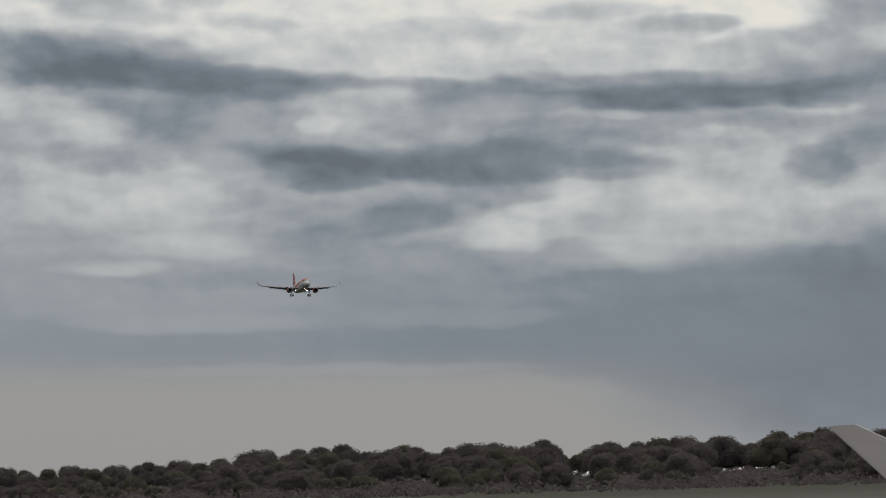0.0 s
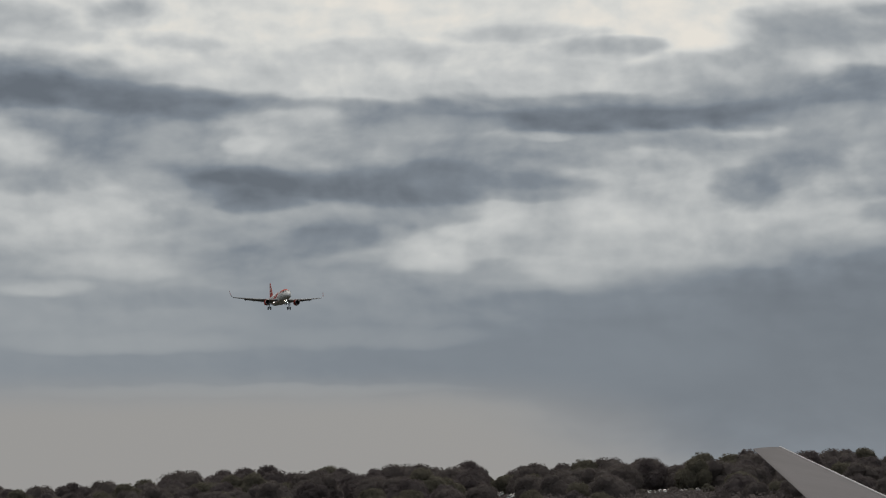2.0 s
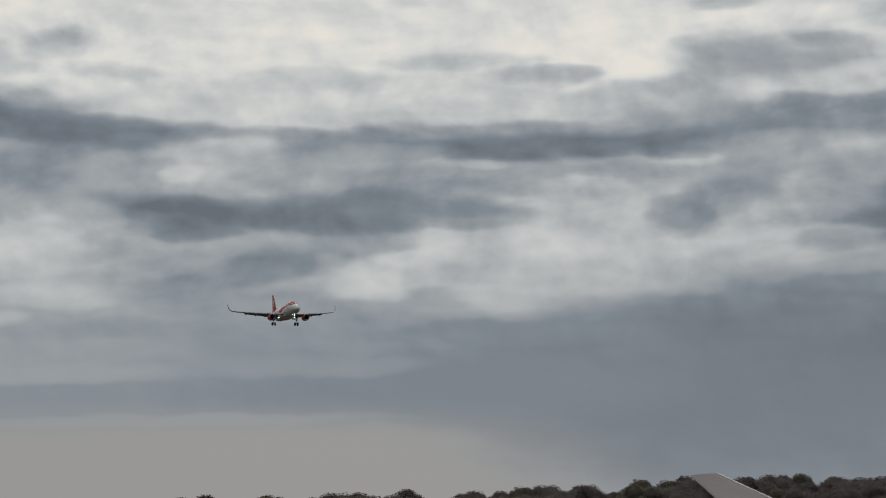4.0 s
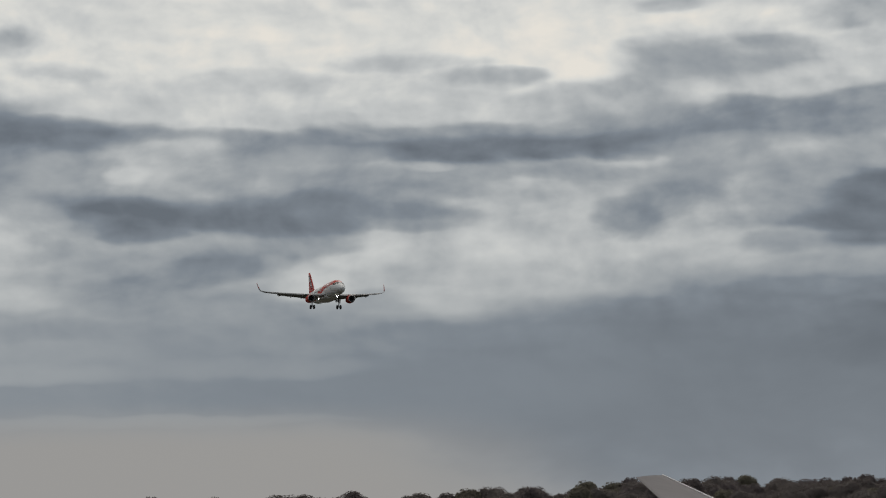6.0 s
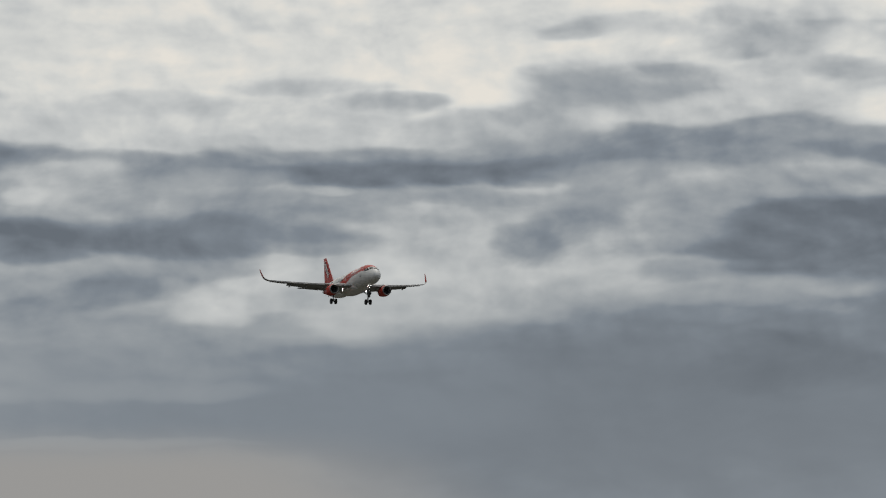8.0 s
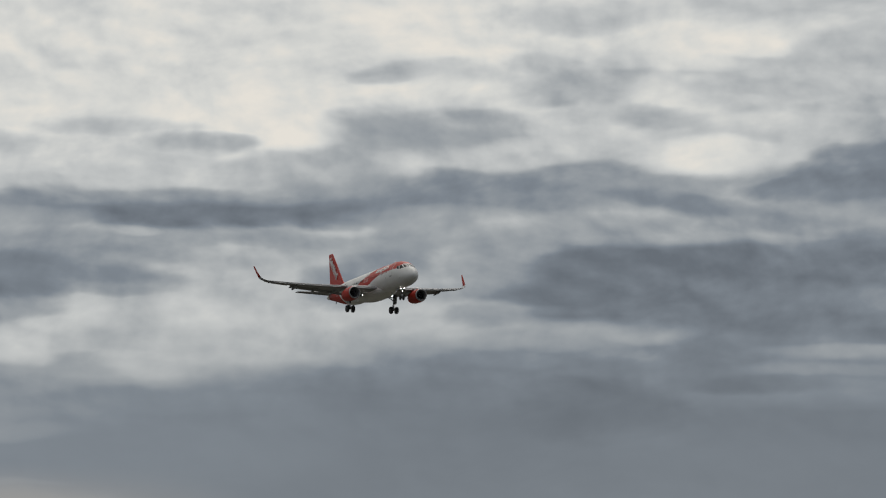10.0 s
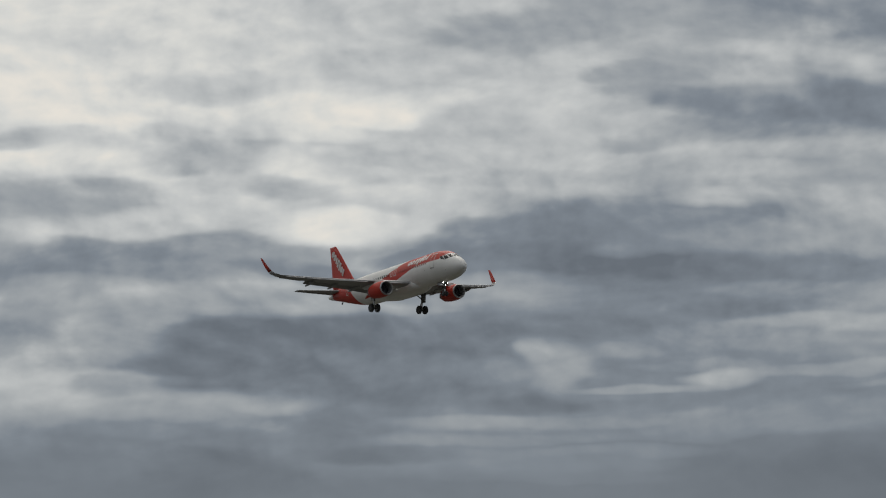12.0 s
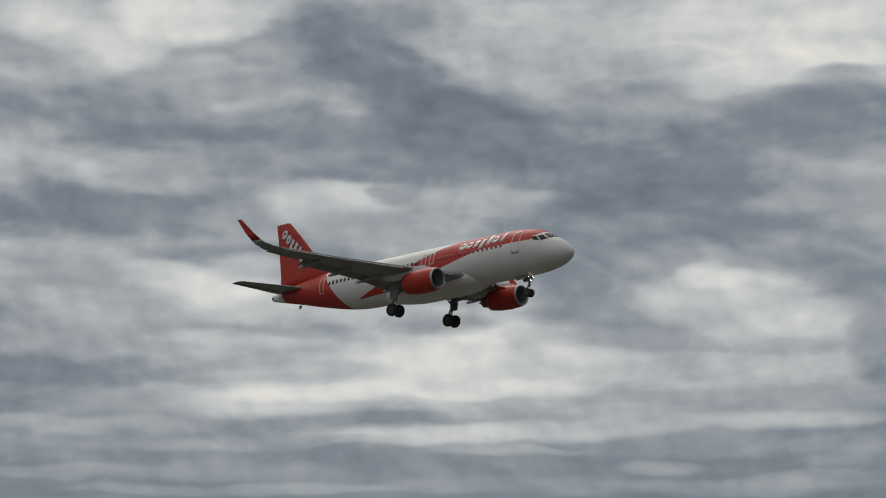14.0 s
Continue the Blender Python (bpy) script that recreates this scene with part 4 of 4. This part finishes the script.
    part("belly_antenna", slab([(-9, 0, -2.02), (-9.4, 0, -2.02), (-9.45, 0, -2.36), (-9.2, 0, -2.36)], .03), white_paint, hull)
    part("tail_antenna", slab([(-33.2, 0, -.42), (-33.6, 0, -.36), (-33.7, 0, -.72), (-33.5, 0, -.72)], .03), groove, hull)
    part("exhaust_cone", turned([(-36.9, .27), (-37.08, .26), (-37.1, .2), (-36.8, .18)], "X", 20, (0, 0, .8)), dark_metal, hull)


def build_wing(side):
    """One wing, with slats, flaps, fairings and an upturned tip. side: -1 starboard, 1 port."""
    def sec(le, ch, th, y, z, tw=0.0, lean=0.0):
        return foil_section(le, ch, th, side * y, z, tw, lean)
    rows = [sec(10.9, 7.6, .15, 1.2, -1.28, .05), sec(11.35, 7.15, .15, 1.98, -1.2, .05), sec(13.85, 4.5, .125, 6.4, -.74, .035)]
    for i in range(1, 8):
        u = i / 7
        rows.append(sec(13.85 + 5.75 * u, 4.5 - 2.85 * u, .12 - .015 * u, 6.4 + 10.1 * u, -.74 + 1.02 * u + .27 * u * u, .03 * (1 - u)))
    wing = part("wing", skin(rows), wing_grey, airliner, "grey swept wing")
    tip = [sec(19.95, 1.36, .10, 17.0, 0.75, 0, .35), sec(20.25, 1.22, .09, 17.32, 0.92, 0, .65), sec(20.60, 1.08, .09, 17.54, 1.23, 0, 1.0), sec(21.25, .92, .085, 17.70, 1.85, 0, 1.25), sec(22.00, .7, .08, 17.82, 2.63, 0, 1.35), sec(22.55, .48, .08, 17.90, 3.20, 0, 1.38), sec(22.80, .3, .06, 17.92, 3.32, 0, 1.38)]
    part("wing_tip", skin([sec(19.60, 1.65, .105, 16.5, 0.55), sec(19.77, 1.5, .10, 16.8, 0.63, 0, .15), *tip[:3]]), wing_grey, wing)
    part("winglet", skin(tip[2:]), orange_paint, wing, "orange upturned wing tip")
    # slats, drooped ahead of the leading edge
    for y0, y1 in ((2.6, 5.0), (6.7, 9.2), (9.25, 11.6), (11.65, 13.9), (13.95, 16.0)):
        ends = []
        for y in (y0, y1):
            u = (y - 6.4) / 10.1
            le, z, ch = (11.35 + (y - 1.98) * .5656, -1.2 + (y - 1.98) * .104, .75) if y < 6.4 else (13.85 + 5.75 * u, -.74 + 1.02 * u + .27 * u * u, .62 - .2 * u)
            ends.append(foil_section(le - .24, ch, .2, side * y, z - .20, -.38))
        part("slat", skin(ends), wing_grey, wing)
    # flaps, lowered behind the trailing edge
    for y0, y1 in ((2.15, 6.15), (6.5, 12.9)):
        ends = []
        for y in (y0, y1):
            u = (y - 6.4) / 10.1
            te, z = (18.42, -1.38 + (y - 1.98) * .10) if y < 6.4 else (18.35 + 2.9 * u, -.90 + 1.02 * u + .27 * u * u)
            ch = 1.75 - .07 * (y - 2) if y < 6.4 else 1.45 - .5 * u
            ends.append(foil_section(te - .30, ch * .80, .13, side * y, z + .10, .30))
        part("flap", skin(ends), flap_grey, wing, "lowered grey flap")
    part("aileron", skin([foil_section(18.35 + 2.9 * u - .30, .50, .12, side * (6.4 + 10.1 * u), -.74 + 1.02 * u + .27 * u * u, .12) for u in (.68, .97)]), flap_grey, wing)
    # flap track fairings, drooping canoes
    for y, length, fat in ((3.0, 2.9, .2), (6.35, 3.3, .26), (9.2, 3.0, .23), (12.2, 2.6, .2)):
        u = max(0.0, (y - 6.4) / 10.1)
        te, z = 18.38 + 2.9 * u, -.95 + 1.02 * u + .27 * u * u - (.42 if y < 4 else 0)
        rings = []
        for v in (0, .06, .2, .45, .7, .9, 1.0):
            r = fat * (math.sin(math.pi * min(1, v * .93 + .05)) ** .6) + .01
            s = te - length * .5 + v * length
            drop = .02 - .50 * max(0.0, v - .45) ** 1.3
            rings.append([Vector((-s, side * y + r * .75 * math.cos(6.2832 * i / 12), z + drop + r * 1.3 * math.sin(6.2832 * i / 12))) for i in range(12)])
        part("flap_track_fairing", skin(rings), wing_grey, wing)
    part("static_wick", rod((-21.2, side * 16.2, .47), (-21.45, side * 16.3, .45), .012, .006, 5), groove, wing)
    # landing lamp let down under the wing root
    lamp = part("landing_lamp", turned([(-15.52, .02), (-15.50, .105), (-15.46, .11)], "X", 16, (0, side * 2.55, -1.80), (True, False)), lamp_bright, wing, "lit landing lamp")
    part("lamp_housing", turned([(-16.2, .05), (-16.0, .15), (-15.12, .14), (-15.12, .12), (-15.5, .112)], "X", 16, (0, side * 2.55, -1.80)), dark_metal, lamp)


def build_engine(side):
    """A turbofan in an orange nacelle with a bright lip, on its pylon."""
    c = (0, side * 5.6, -2.13)
    nac = part("nacelle", turned([(-10.86, 0.968), (-11.1, 1.012), (-11.5, 1.056), (-12.3, 1.087), (-13.2, 1.047), (-14.0, 0.942), (-14.35, 0.871), (-14.33, 0.836), (-13.6, 0.818)], "X", 40, c), orange_paint, airliner, "orange engine nacelle")
    part("inlet_lip", turned([(-10.86, 0.970), (-10.74, 0.933), (-10.67, 0.880), (-10.71, 0.836), (-10.86, 0.796)], "X", 40, c), lip_metal, nac, "dull metal inlet lip")
    part("inlet_duct", turned([(-10.86, 0.796), (-11.0, 0.774), (-11.4, 0.757), (-12.0, 0.774), (-12.05, 0.176)], "X", 40, c), inlet_dark, nac)
    part("spinner", turned([(-11.45, 0.009), (-11.6, 0.106), (-11.85, 0.211), (-12.0, 0.255)], "X", 20, c), dark_metal, nac)
    blade = None
    for i in range(22):
        if blade is None:
            blade = part("fan_blade", slab([(-11.9, .23, -.03), (-12.0, .23, .1), (-11.98, .755, .2), (-11.78, .755, -.1)], .02), dark_metal, nac)
            blade.matrix_basis = Matrix.Translation(c)
        else:
            again(blade, nac, Matrix.Translation(c) @ pose(0, 0, 0, 360 * i / 22))
    part("core_nozzle", turned([(-13.7, 0.704), (-14.5, 0.634), (-15.3, 0.458), (-15.35, 0.431), (-14.8, 0.405)], "X", 28, c), dark_metal, nac)
    part("exhaust_plug", turned([(-14.6, 0.317), (-15.3, 0.246), (-15.9, 0.026)], "X", 20, c), dark_metal, nac)
    y = side * 5.6
    part("pylon", skin([[Vector((-s, y - w, z0)), Vector((-s, y + w, z0)), Vector((-s, y + w * .8, z1)), Vector((-s, y - w * .8, z1))] for s, w, z0, z1 in ((11.6, .03, -1.10, -.98), (12.4, .17, -1.15, -.72), (13.6, .2, -1.25, -.66), (15.0, .2, -1.6, -.85), (16.6, .12, -1.5, -1.0), (17.4, .03, -1.2, -1.0))]), white_paint, nac, smooth=False)
    part("strake", slab([(-11.7, y - side * .76, -1.42), (-12.9, y - side * .8, -1.38), (-12.9, y - side * 1.0, -1.18), (-12.5, y - side * .96, -1.2)], .03), orange_paint, nac)


def build_tail():
    rows = [foil_section(27.6, 8.2, .05, 0, 1.55), foil_section(29.3, 6.75, .09, 0, 2.05), foil_section(30.05, 5.95, .10, 0, 2.6), foil_section(33.2, 3.1, .10, 0, 6.2), foil_section(34.65, 1.85, .10, 0, 7.75), foil_section(34.95, 1.5, .06, 0, 7.86)]
    for ring in rows:
        z0 = sum(p.z for p in ring) / len(ring)
        for p in ring:
            p.y, p.z = (p.z - z0) * 1.0, z0
    fin = part("tail_fin", skin(rows), orange_paint, airliner, "orange tail fin")
    # plain white shapes in a row down the fin, along its leading edge
    for side in (1, -1):
        along, across = Vector((.665, 0, -.747)), Vector((-.747, 0, -.665)) * -1
        at = Vector((-35.18, 0, 6.72))
        for wide, tall, step, bar in ((.62, .84, .74, 0), (.60, .84, .68, 0), (.34, .84, .62, 1), (.32, 1.05, .66, 1), (.32, 1.15, .66, 1), (.58, .82, .66, 0), (.30, 1.0, .6, 1)):
            def around(f, y):
                ring, k = [], 4 if bar else 16
                for i in range(k):
                    a = 6.28318 * (i + (.5 if bar else 0)) / k
                    r = f * (1.35 if bar else 1.0)
                    ring.append(at + along * math.cos(a) * wide * .5 * r + (across + along * -.25) * math.sin(a) * tall * .5 * r + Vector((0, -side * y, 0)))
                return ring
            bm = skin([around(1, .16), around(1, .32)]) if bar else skin([around(1, .16), around(1, .32), around(.38, .32), around(.38, .16)], True, (False, False))
            part("name_shape", bm, white_paint, fin, "plain white name shape", False)
            at = at + along * step
    for side in (-1, 1):
        st = part("tailplane", skin([foil_section(31.9, 4.0, .10, side * .5, .98), foil_section(32.4, 3.65, .10, side * 1.1, 1.05), foil_section(35.0, 1.55, .09, side * 5.85, 1.38), foil_section(35.25, 1.25, .05, side * 6.03, 1.40)]), wing_grey, airliner, "grey tailplane")
        part("elevator_seam", slab([(-34.9, side * 1.3, 1.09), (-34.94, side * 1.3, 1.09), (-36.2, side * 5.75, 1.40), (-36.16, side * 5.75, 1.40)], .22), groove, st)


def wheel(parent, centre, r, w):
    """A tyre with its hub on both faces."""
    x, y, z = centre
    t = part("tyre", turned([(-w * .42, r * .55), (-w * .5, r * .72), (-w * .46, r * .88), (-w * .3, r * .98), (0, r), (w * .3, r * .98), (w * .46, r * .88), (w * .5, r * .72), (w * .42, r * .55)], "Y", 28, (0, 0, 0)), rubber, parent, "black rubber tyre")
    t.location = centre
    part("hub", turned([(-w * .40, .03), (-w * .36, r * .3), (-w * .43, r * .5), (-w * .40, r * .57), (w * .40, r * .57), (w * .43, r * .5), (w * .36, r * .3), (w * .40, .03)], "Y", 20, (0, 0, 0), (True, True)), hub_grey, t)
    return t


def build_gear():
    for side in (-1, 1):
        y = side * 3.72
        leg = part("main_leg", rod((-17.5, y, -1.0), (-17.62, y, -2.75), .17, .15, 16), gear_grey, airliner, "grey main landing gear leg")
        part("piston", rod((-17.62, y, -2.6), (-17.68, y, -3.72), .10, .10, 14), bare_metal, leg)
        part("axle", rod((-17.68, y - .62, -3.72), (-17.68, y + .62, -3.72), .09, .09, 12), gear_grey, leg)
        part("side_stay", rod((-17.55, y, -2.3), (-17.4, y - side * 1.5, -1.35), .08, .08, 10), gear_grey, leg)
        part("drag_strut", rod((-17.55, y, -2.1), (-16.6, y, -1.1), .06, .06, 10), gear_grey, leg)
        part("torque_link", slab([(-17.78, y, -2.65), (-18.12, y, -3.1), (-18.16, y, -3.15), (-17.82, y, -3.6), (-17.76, y, -3.5), (-18.0, y, -3.12), (-17.76, y, -2.8)], .14), gear_grey, leg, smooth=False)
        part("leg_door", slab([(-17.0, y + side * .34, -1.15), (-18.1, y + side * .36, -1.15), (-18.0, y + side * .30, -2.75), (-17.2, y + side * .30, -2.75)], .04), wing_grey, leg, smooth=False)
        part("brake_line", rod((-17.72, y + .1, -1.6), (-17.8, y + .12, -3.6), .025, .02, 6), groove, leg)
        for dy in (-.47, .47):
            wheel(leg, (-17.68, y + dy, -3.72), .585, .42)
    leg = part("nose_leg", rod((-5.0, 0, -1.75), (-5.05, 0, -2.95), .11, .10, 14), gear_grey, airliner, "grey nose landing gear leg")
    part("piston", rod((-5.05, 0, -2.9), (-5.12, 0, -3.55), .07, .07, 12), bare_metal, leg)
    part("axle", rod((-5.12, -.36, -3.55), (-5.12, .36, -3.55), .05, .05, 10), gear_grey, leg)
    part("drag_strut", rod((-5.05, 0, -2.6), (-6.1, 0, -1.8), .05, .05, 10), gear_grey, leg)
    part("torque_link", slab([(-5.15, 0, -2.8), (-5.4, 0, -3.1), (-5.2, 0, -3.45), (-5.14, 0, -3.4), (-5.28, 0, -3.1), (-5.12, 0, -2.9)], .10), gear_grey, leg, smooth=False)
    for side in (-1, 1):
        wheel(leg, (-5.12, side * .26, -3.55), .38, .22)
        part("nose_door", slab([(-5.0, side * .42, -1.97), (-6.2, side * .42, -2.02), (-6.1, side * .52, -2.40), (-5.1, side * .52, -2.36)], .035), flap_grey, leg, smooth=False)
        lamp = part("nose_lamp", turned([(-4.97, .01), (-4.95, .06), (-4.92, .065)], "X", 14, (0, side * .30, -2.14), (True, False)), lamp_white, leg, "lit landing lamp")
        part("lamp_housing", turned([(-5.08, .06), (-5.0, .10), (-4.82, .105), (-4.82, .092), (-4.95, .085)], "X", 14, (0, side * .30, -2.14)), dark_metal, lamp)
    lamp = part("taxi_lamp", turned([(-4.93, .01), (-4.91, .055), (-4.88, .06)], "X", 14, (0, 0, -2.50), (True, False)), lamp_white, leg, "lit landing lamp")
    part("lamp_housing", turned([(-5.05, .06), (-4.98, .09), (-4.80, .095), (-4.80, .082), (-4.91, .078)], "X", 14, (0, 0, -2.50)), dark_metal, lamp)


build_hull()
build_wing(-1)
build_wing(1)
build_engine(-1)
build_engine(1)
build_tail()
build_gear()


# ---- the parked aircraft at whose window the camera stands ----
def build_parked():
    parked = tagged(new("parked_aircraft"), "pale grey parked aircraft with its wing stretched out", "airplane")
    z0 = EYE[2]
    part("fuselage", turned([(-9, .3), (-8, 1.6), (-6, 1.95), (8, 1.95), (10.5, 1.6), (12, .3)], "X", 36, (1.5, -2.25, z0 - .3), (True, True)), white_paint, parked)
    skin_grey = material("weathered_wing_paint", (0.128, 0.118, 0.124), 0.75, vary=0.12, scale=0.9, bump=0.05)
    near, far = [], []
    for k in range(9):
        u = k / 8
        a = Vector((1.097 + 0.918 * u, -.6 + 17.5 * u, z0 - 1.12 + 1.6 * u))
        b = Vector((3.007 - 0.707 * u, -.6 + 18.4 * u, z0 - 1.5 + 2.02 * u))
        near.append(a)
        far.append(b)
    rings = []
    for k, (a, b) in enumerate(zip(near, far)):
        t = .30 - .22 * k / 8
        d = b - a
        ring = []
        for v, h in ((0, .84), (.004, .88), (.12, .90), (.35, .92), (.7, .9), (.985, .75), (1, .6), (1, .3), (.94, .28), (.7, .2), (.35, .2), (.12, .5), (.004, .78)):
            ring.append(a + d * v + Vector((0, 0, t * h * .5 - t * .4)))
        rings.append(ring)
    wing = part("wing", skin(rings), skin_grey, parked, "pale grey painted wing with a bright metal edge")
    part("leading_edge", skin([[p + Vector((-.006, 0, .004)), p + Vector((.006, 0, .002)), p + Vector((.006, 0, -.012)), p + Vector((-.006, 0, -.012))] for p in far]), lip_metal, wing, "bright bare metal edge")
    for x, y in ((2.5, -4.2), (2.5, -.9), (-4.5, -2.25)):
        leg = part("gear_leg", rod((x, y, 2.8), (x, y, .5), .12, .1, 12), gear_grey, parked)
        wheel(leg, (x, y, .5), .5, .35)


build_parked()


# ---- cars among the trees ----
car_paints = [material("car_white", (0.78, 0.78, 0.78), 0.3, vary=0.04, scale=2, coat=0.5), material("car_silver", (0.5, 0.51, 0.52), 0.3, 0.6, vary=0.06, scale=2, coat=0.5), material("car_red", (0.3, 0.03, 0.03), 0.3, vary=0.06, scale=2, coat=0.5)]


def build_car(paint):
    car = new("car")
    shape = [(-2.1, .35), (-2.15, .75), (-1.95, .95), (-1.2, 1.0), (1.35, .98), (2.05, .85), (2.15, .6), (2.1, .35)]
    body = part("body", skin([[Vector((x * .97 if abs(y) > .7 else x, y, z)) for x, z in shape] for y in (-.86, -.78, .78, .86)]), paint, car, "painted car body", False)
    cabin = [(-1.9, .95), (-1.45, 1.42), (.15, 1.46), (1.1, .97)]
    part("roof", skin([[Vector((x, y, z)) for x, z in ((-1.5, 1.40), (-1.35, 1.48), (.1, 1.5), (.25, 1.43))] for y in (-.62, .62)]), paint, body, smooth=False)
    part("glasshouse", skin([[Vector((x, y * (1 if z < 1.2 else .82), z)) for x, z in cabin] for y in (-.76, .76)]), dark_glass, car, smooth=False)
    for x in (-1.35, 1.3):
        for y in (-.78, .78):
            wheel(car, (x, y, .31), .31, .2)
    return car


def park_cars():
    rnd = random.Random(9)
    kinds, words, used = [build_car(p) for p in car_paints], ("white", "silver", "red"), set()
    spots = []
    for az0, az1, count, r0 in ((-2.3, -1.6, 7, 1086), (4.1, 5.8, 15, 1080), (6.2, 7.0, 4, 1075)):
        for i in range(count):
            spots.append((az0 + (az1 - az0) * (i + rnd.uniform(.2, .8)) / count, r0 + rnd.choice((-14, 0, 12)) + rnd.uniform(-2, 2)))
    # two rows that run up the slope
    for az0, az1 in ((1.33, 1.52), (1.68, 1.88)):
        for i in range(6):
            spots.append((az0 + (az1 - az0) * i / 5, 1050 + 22 * i))
    for az, r in spots:
        a = radians(az)
        k = rnd.choice((0, 0, 0, 1, 1, 2))
        x, y = r * math.sin(a), r * math.cos(a)
        m = pose(x, y, ground_height(x, y), 0, 0, -90 - math.degrees(a) + rnd.choice((0, 0, 180)) + rnd.uniform(-6, 6))
        if k in used:
            c = copy_thing(kinds[k], m)
        else:
            used.add(k)
            c = kinds[k]
            c.matrix_basis = m
        tagged(c, words[k] + " hatchback car parked among the trees", "car", "parked cars")


park_cars()


def motions():
    """The airliner comes down its glide path: place of its nose station and heading, nose-up and bank in degrees."""
    rows = [
        (0.0, -81.69, 1135.28, 99.83, 166.22, 1.52, 0.31),
        (0.5, -74.09, 1100.73, 97.72, 166.24, 1.56, 0.47),
        (1.0, -66.50, 1066.18, 95.60, 166.26, 1.60, 0.63),
        (1.5, -58.91, 1031.63, 93.48, 166.28, 1.63, 0.79),
        (2.0, -51.45, 996.73, 91.59, 166.00, 1.60, 0.38),
        (2.5, -44.00, 961.84, 89.69, 165.71, 1.56, -0.03),
        (3.0, -36.55, 926.95, 87.79, 165.43, 1.53, -0.43),
        (3.6, -27.50, 885.23, 85.67, 165.61, 1.59, -0.16),
        (4.2, -18.45, 843.50, 83.55, 165.80, 1.64, 0.11),
        (4.8, -9.41, 801.78, 81.43, 165.98, 1.70, 0.37),
        (5.5, 1.15, 753.10, 78.96, 166.19, 1.76, 0.69),
        (6.0, 8.26, 717.83, 76.91, 166.19, 1.14, -0.03),
        (6.5, 12.81, 633.07, 72.52, 166.15, 1.09, -0.31),
        (7.0, 19.95, 601.83, 70.35, 165.83, 1.69, -0.27),
        (7.6, 28.01, 562.97, 67.78, 165.83, 1.67, -0.06),
        (8.2, 36.17, 524.09, 65.29, 165.83, 1.65, 0.15),
        (8.8, 44.43, 485.19, 62.87, 165.83, 1.62, 0.37),
        (9.5, 54.18, 439.77, 60.13, 165.83, 1.60, 0.61),
        (10.0, 60.75, 406.75, 58.29, 166.01, 1.48, 0.58),
        (10.5, 67.44, 373.70, 56.49, 166.18, 1.35, 0.54),
        (11.0, 74.21, 342.05, 54.65, 166.32, 1.40, 0.76),
        (11.5, 80.88, 310.41, 52.84, 166.45, 1.44, 0.99),
        (12.0, 104.86, 333.16, 60.36, 166.70, 1.36, 1.40),
        (12.5, 115.47, 303.32, 59.60, 166.78, 1.49, 0.92),
        (13.0, 122.93, 264.02, 56.87, 166.66, 1.65, 0.79),
        (13.5, 129.79, 223.95, 53.91, 166.52, 1.87, -0.12),
        (14.0, 137.05, 184.89, 51.08, 166.15, 1.52, -0.20),
    ]
    out = []
    for t, x, y, z, heading, up, bank in rows:
        turn = Matrix.Rotation(radians(90 - heading), 4, "Z") @ Matrix.Rotation(radians(-up), 4, "Y") @ Matrix.Rotation(radians(bank), 4, "X")
        out.append((t, Matrix.Translation((x, y, z)) @ turn))
    walk(airliner, out)


motions()
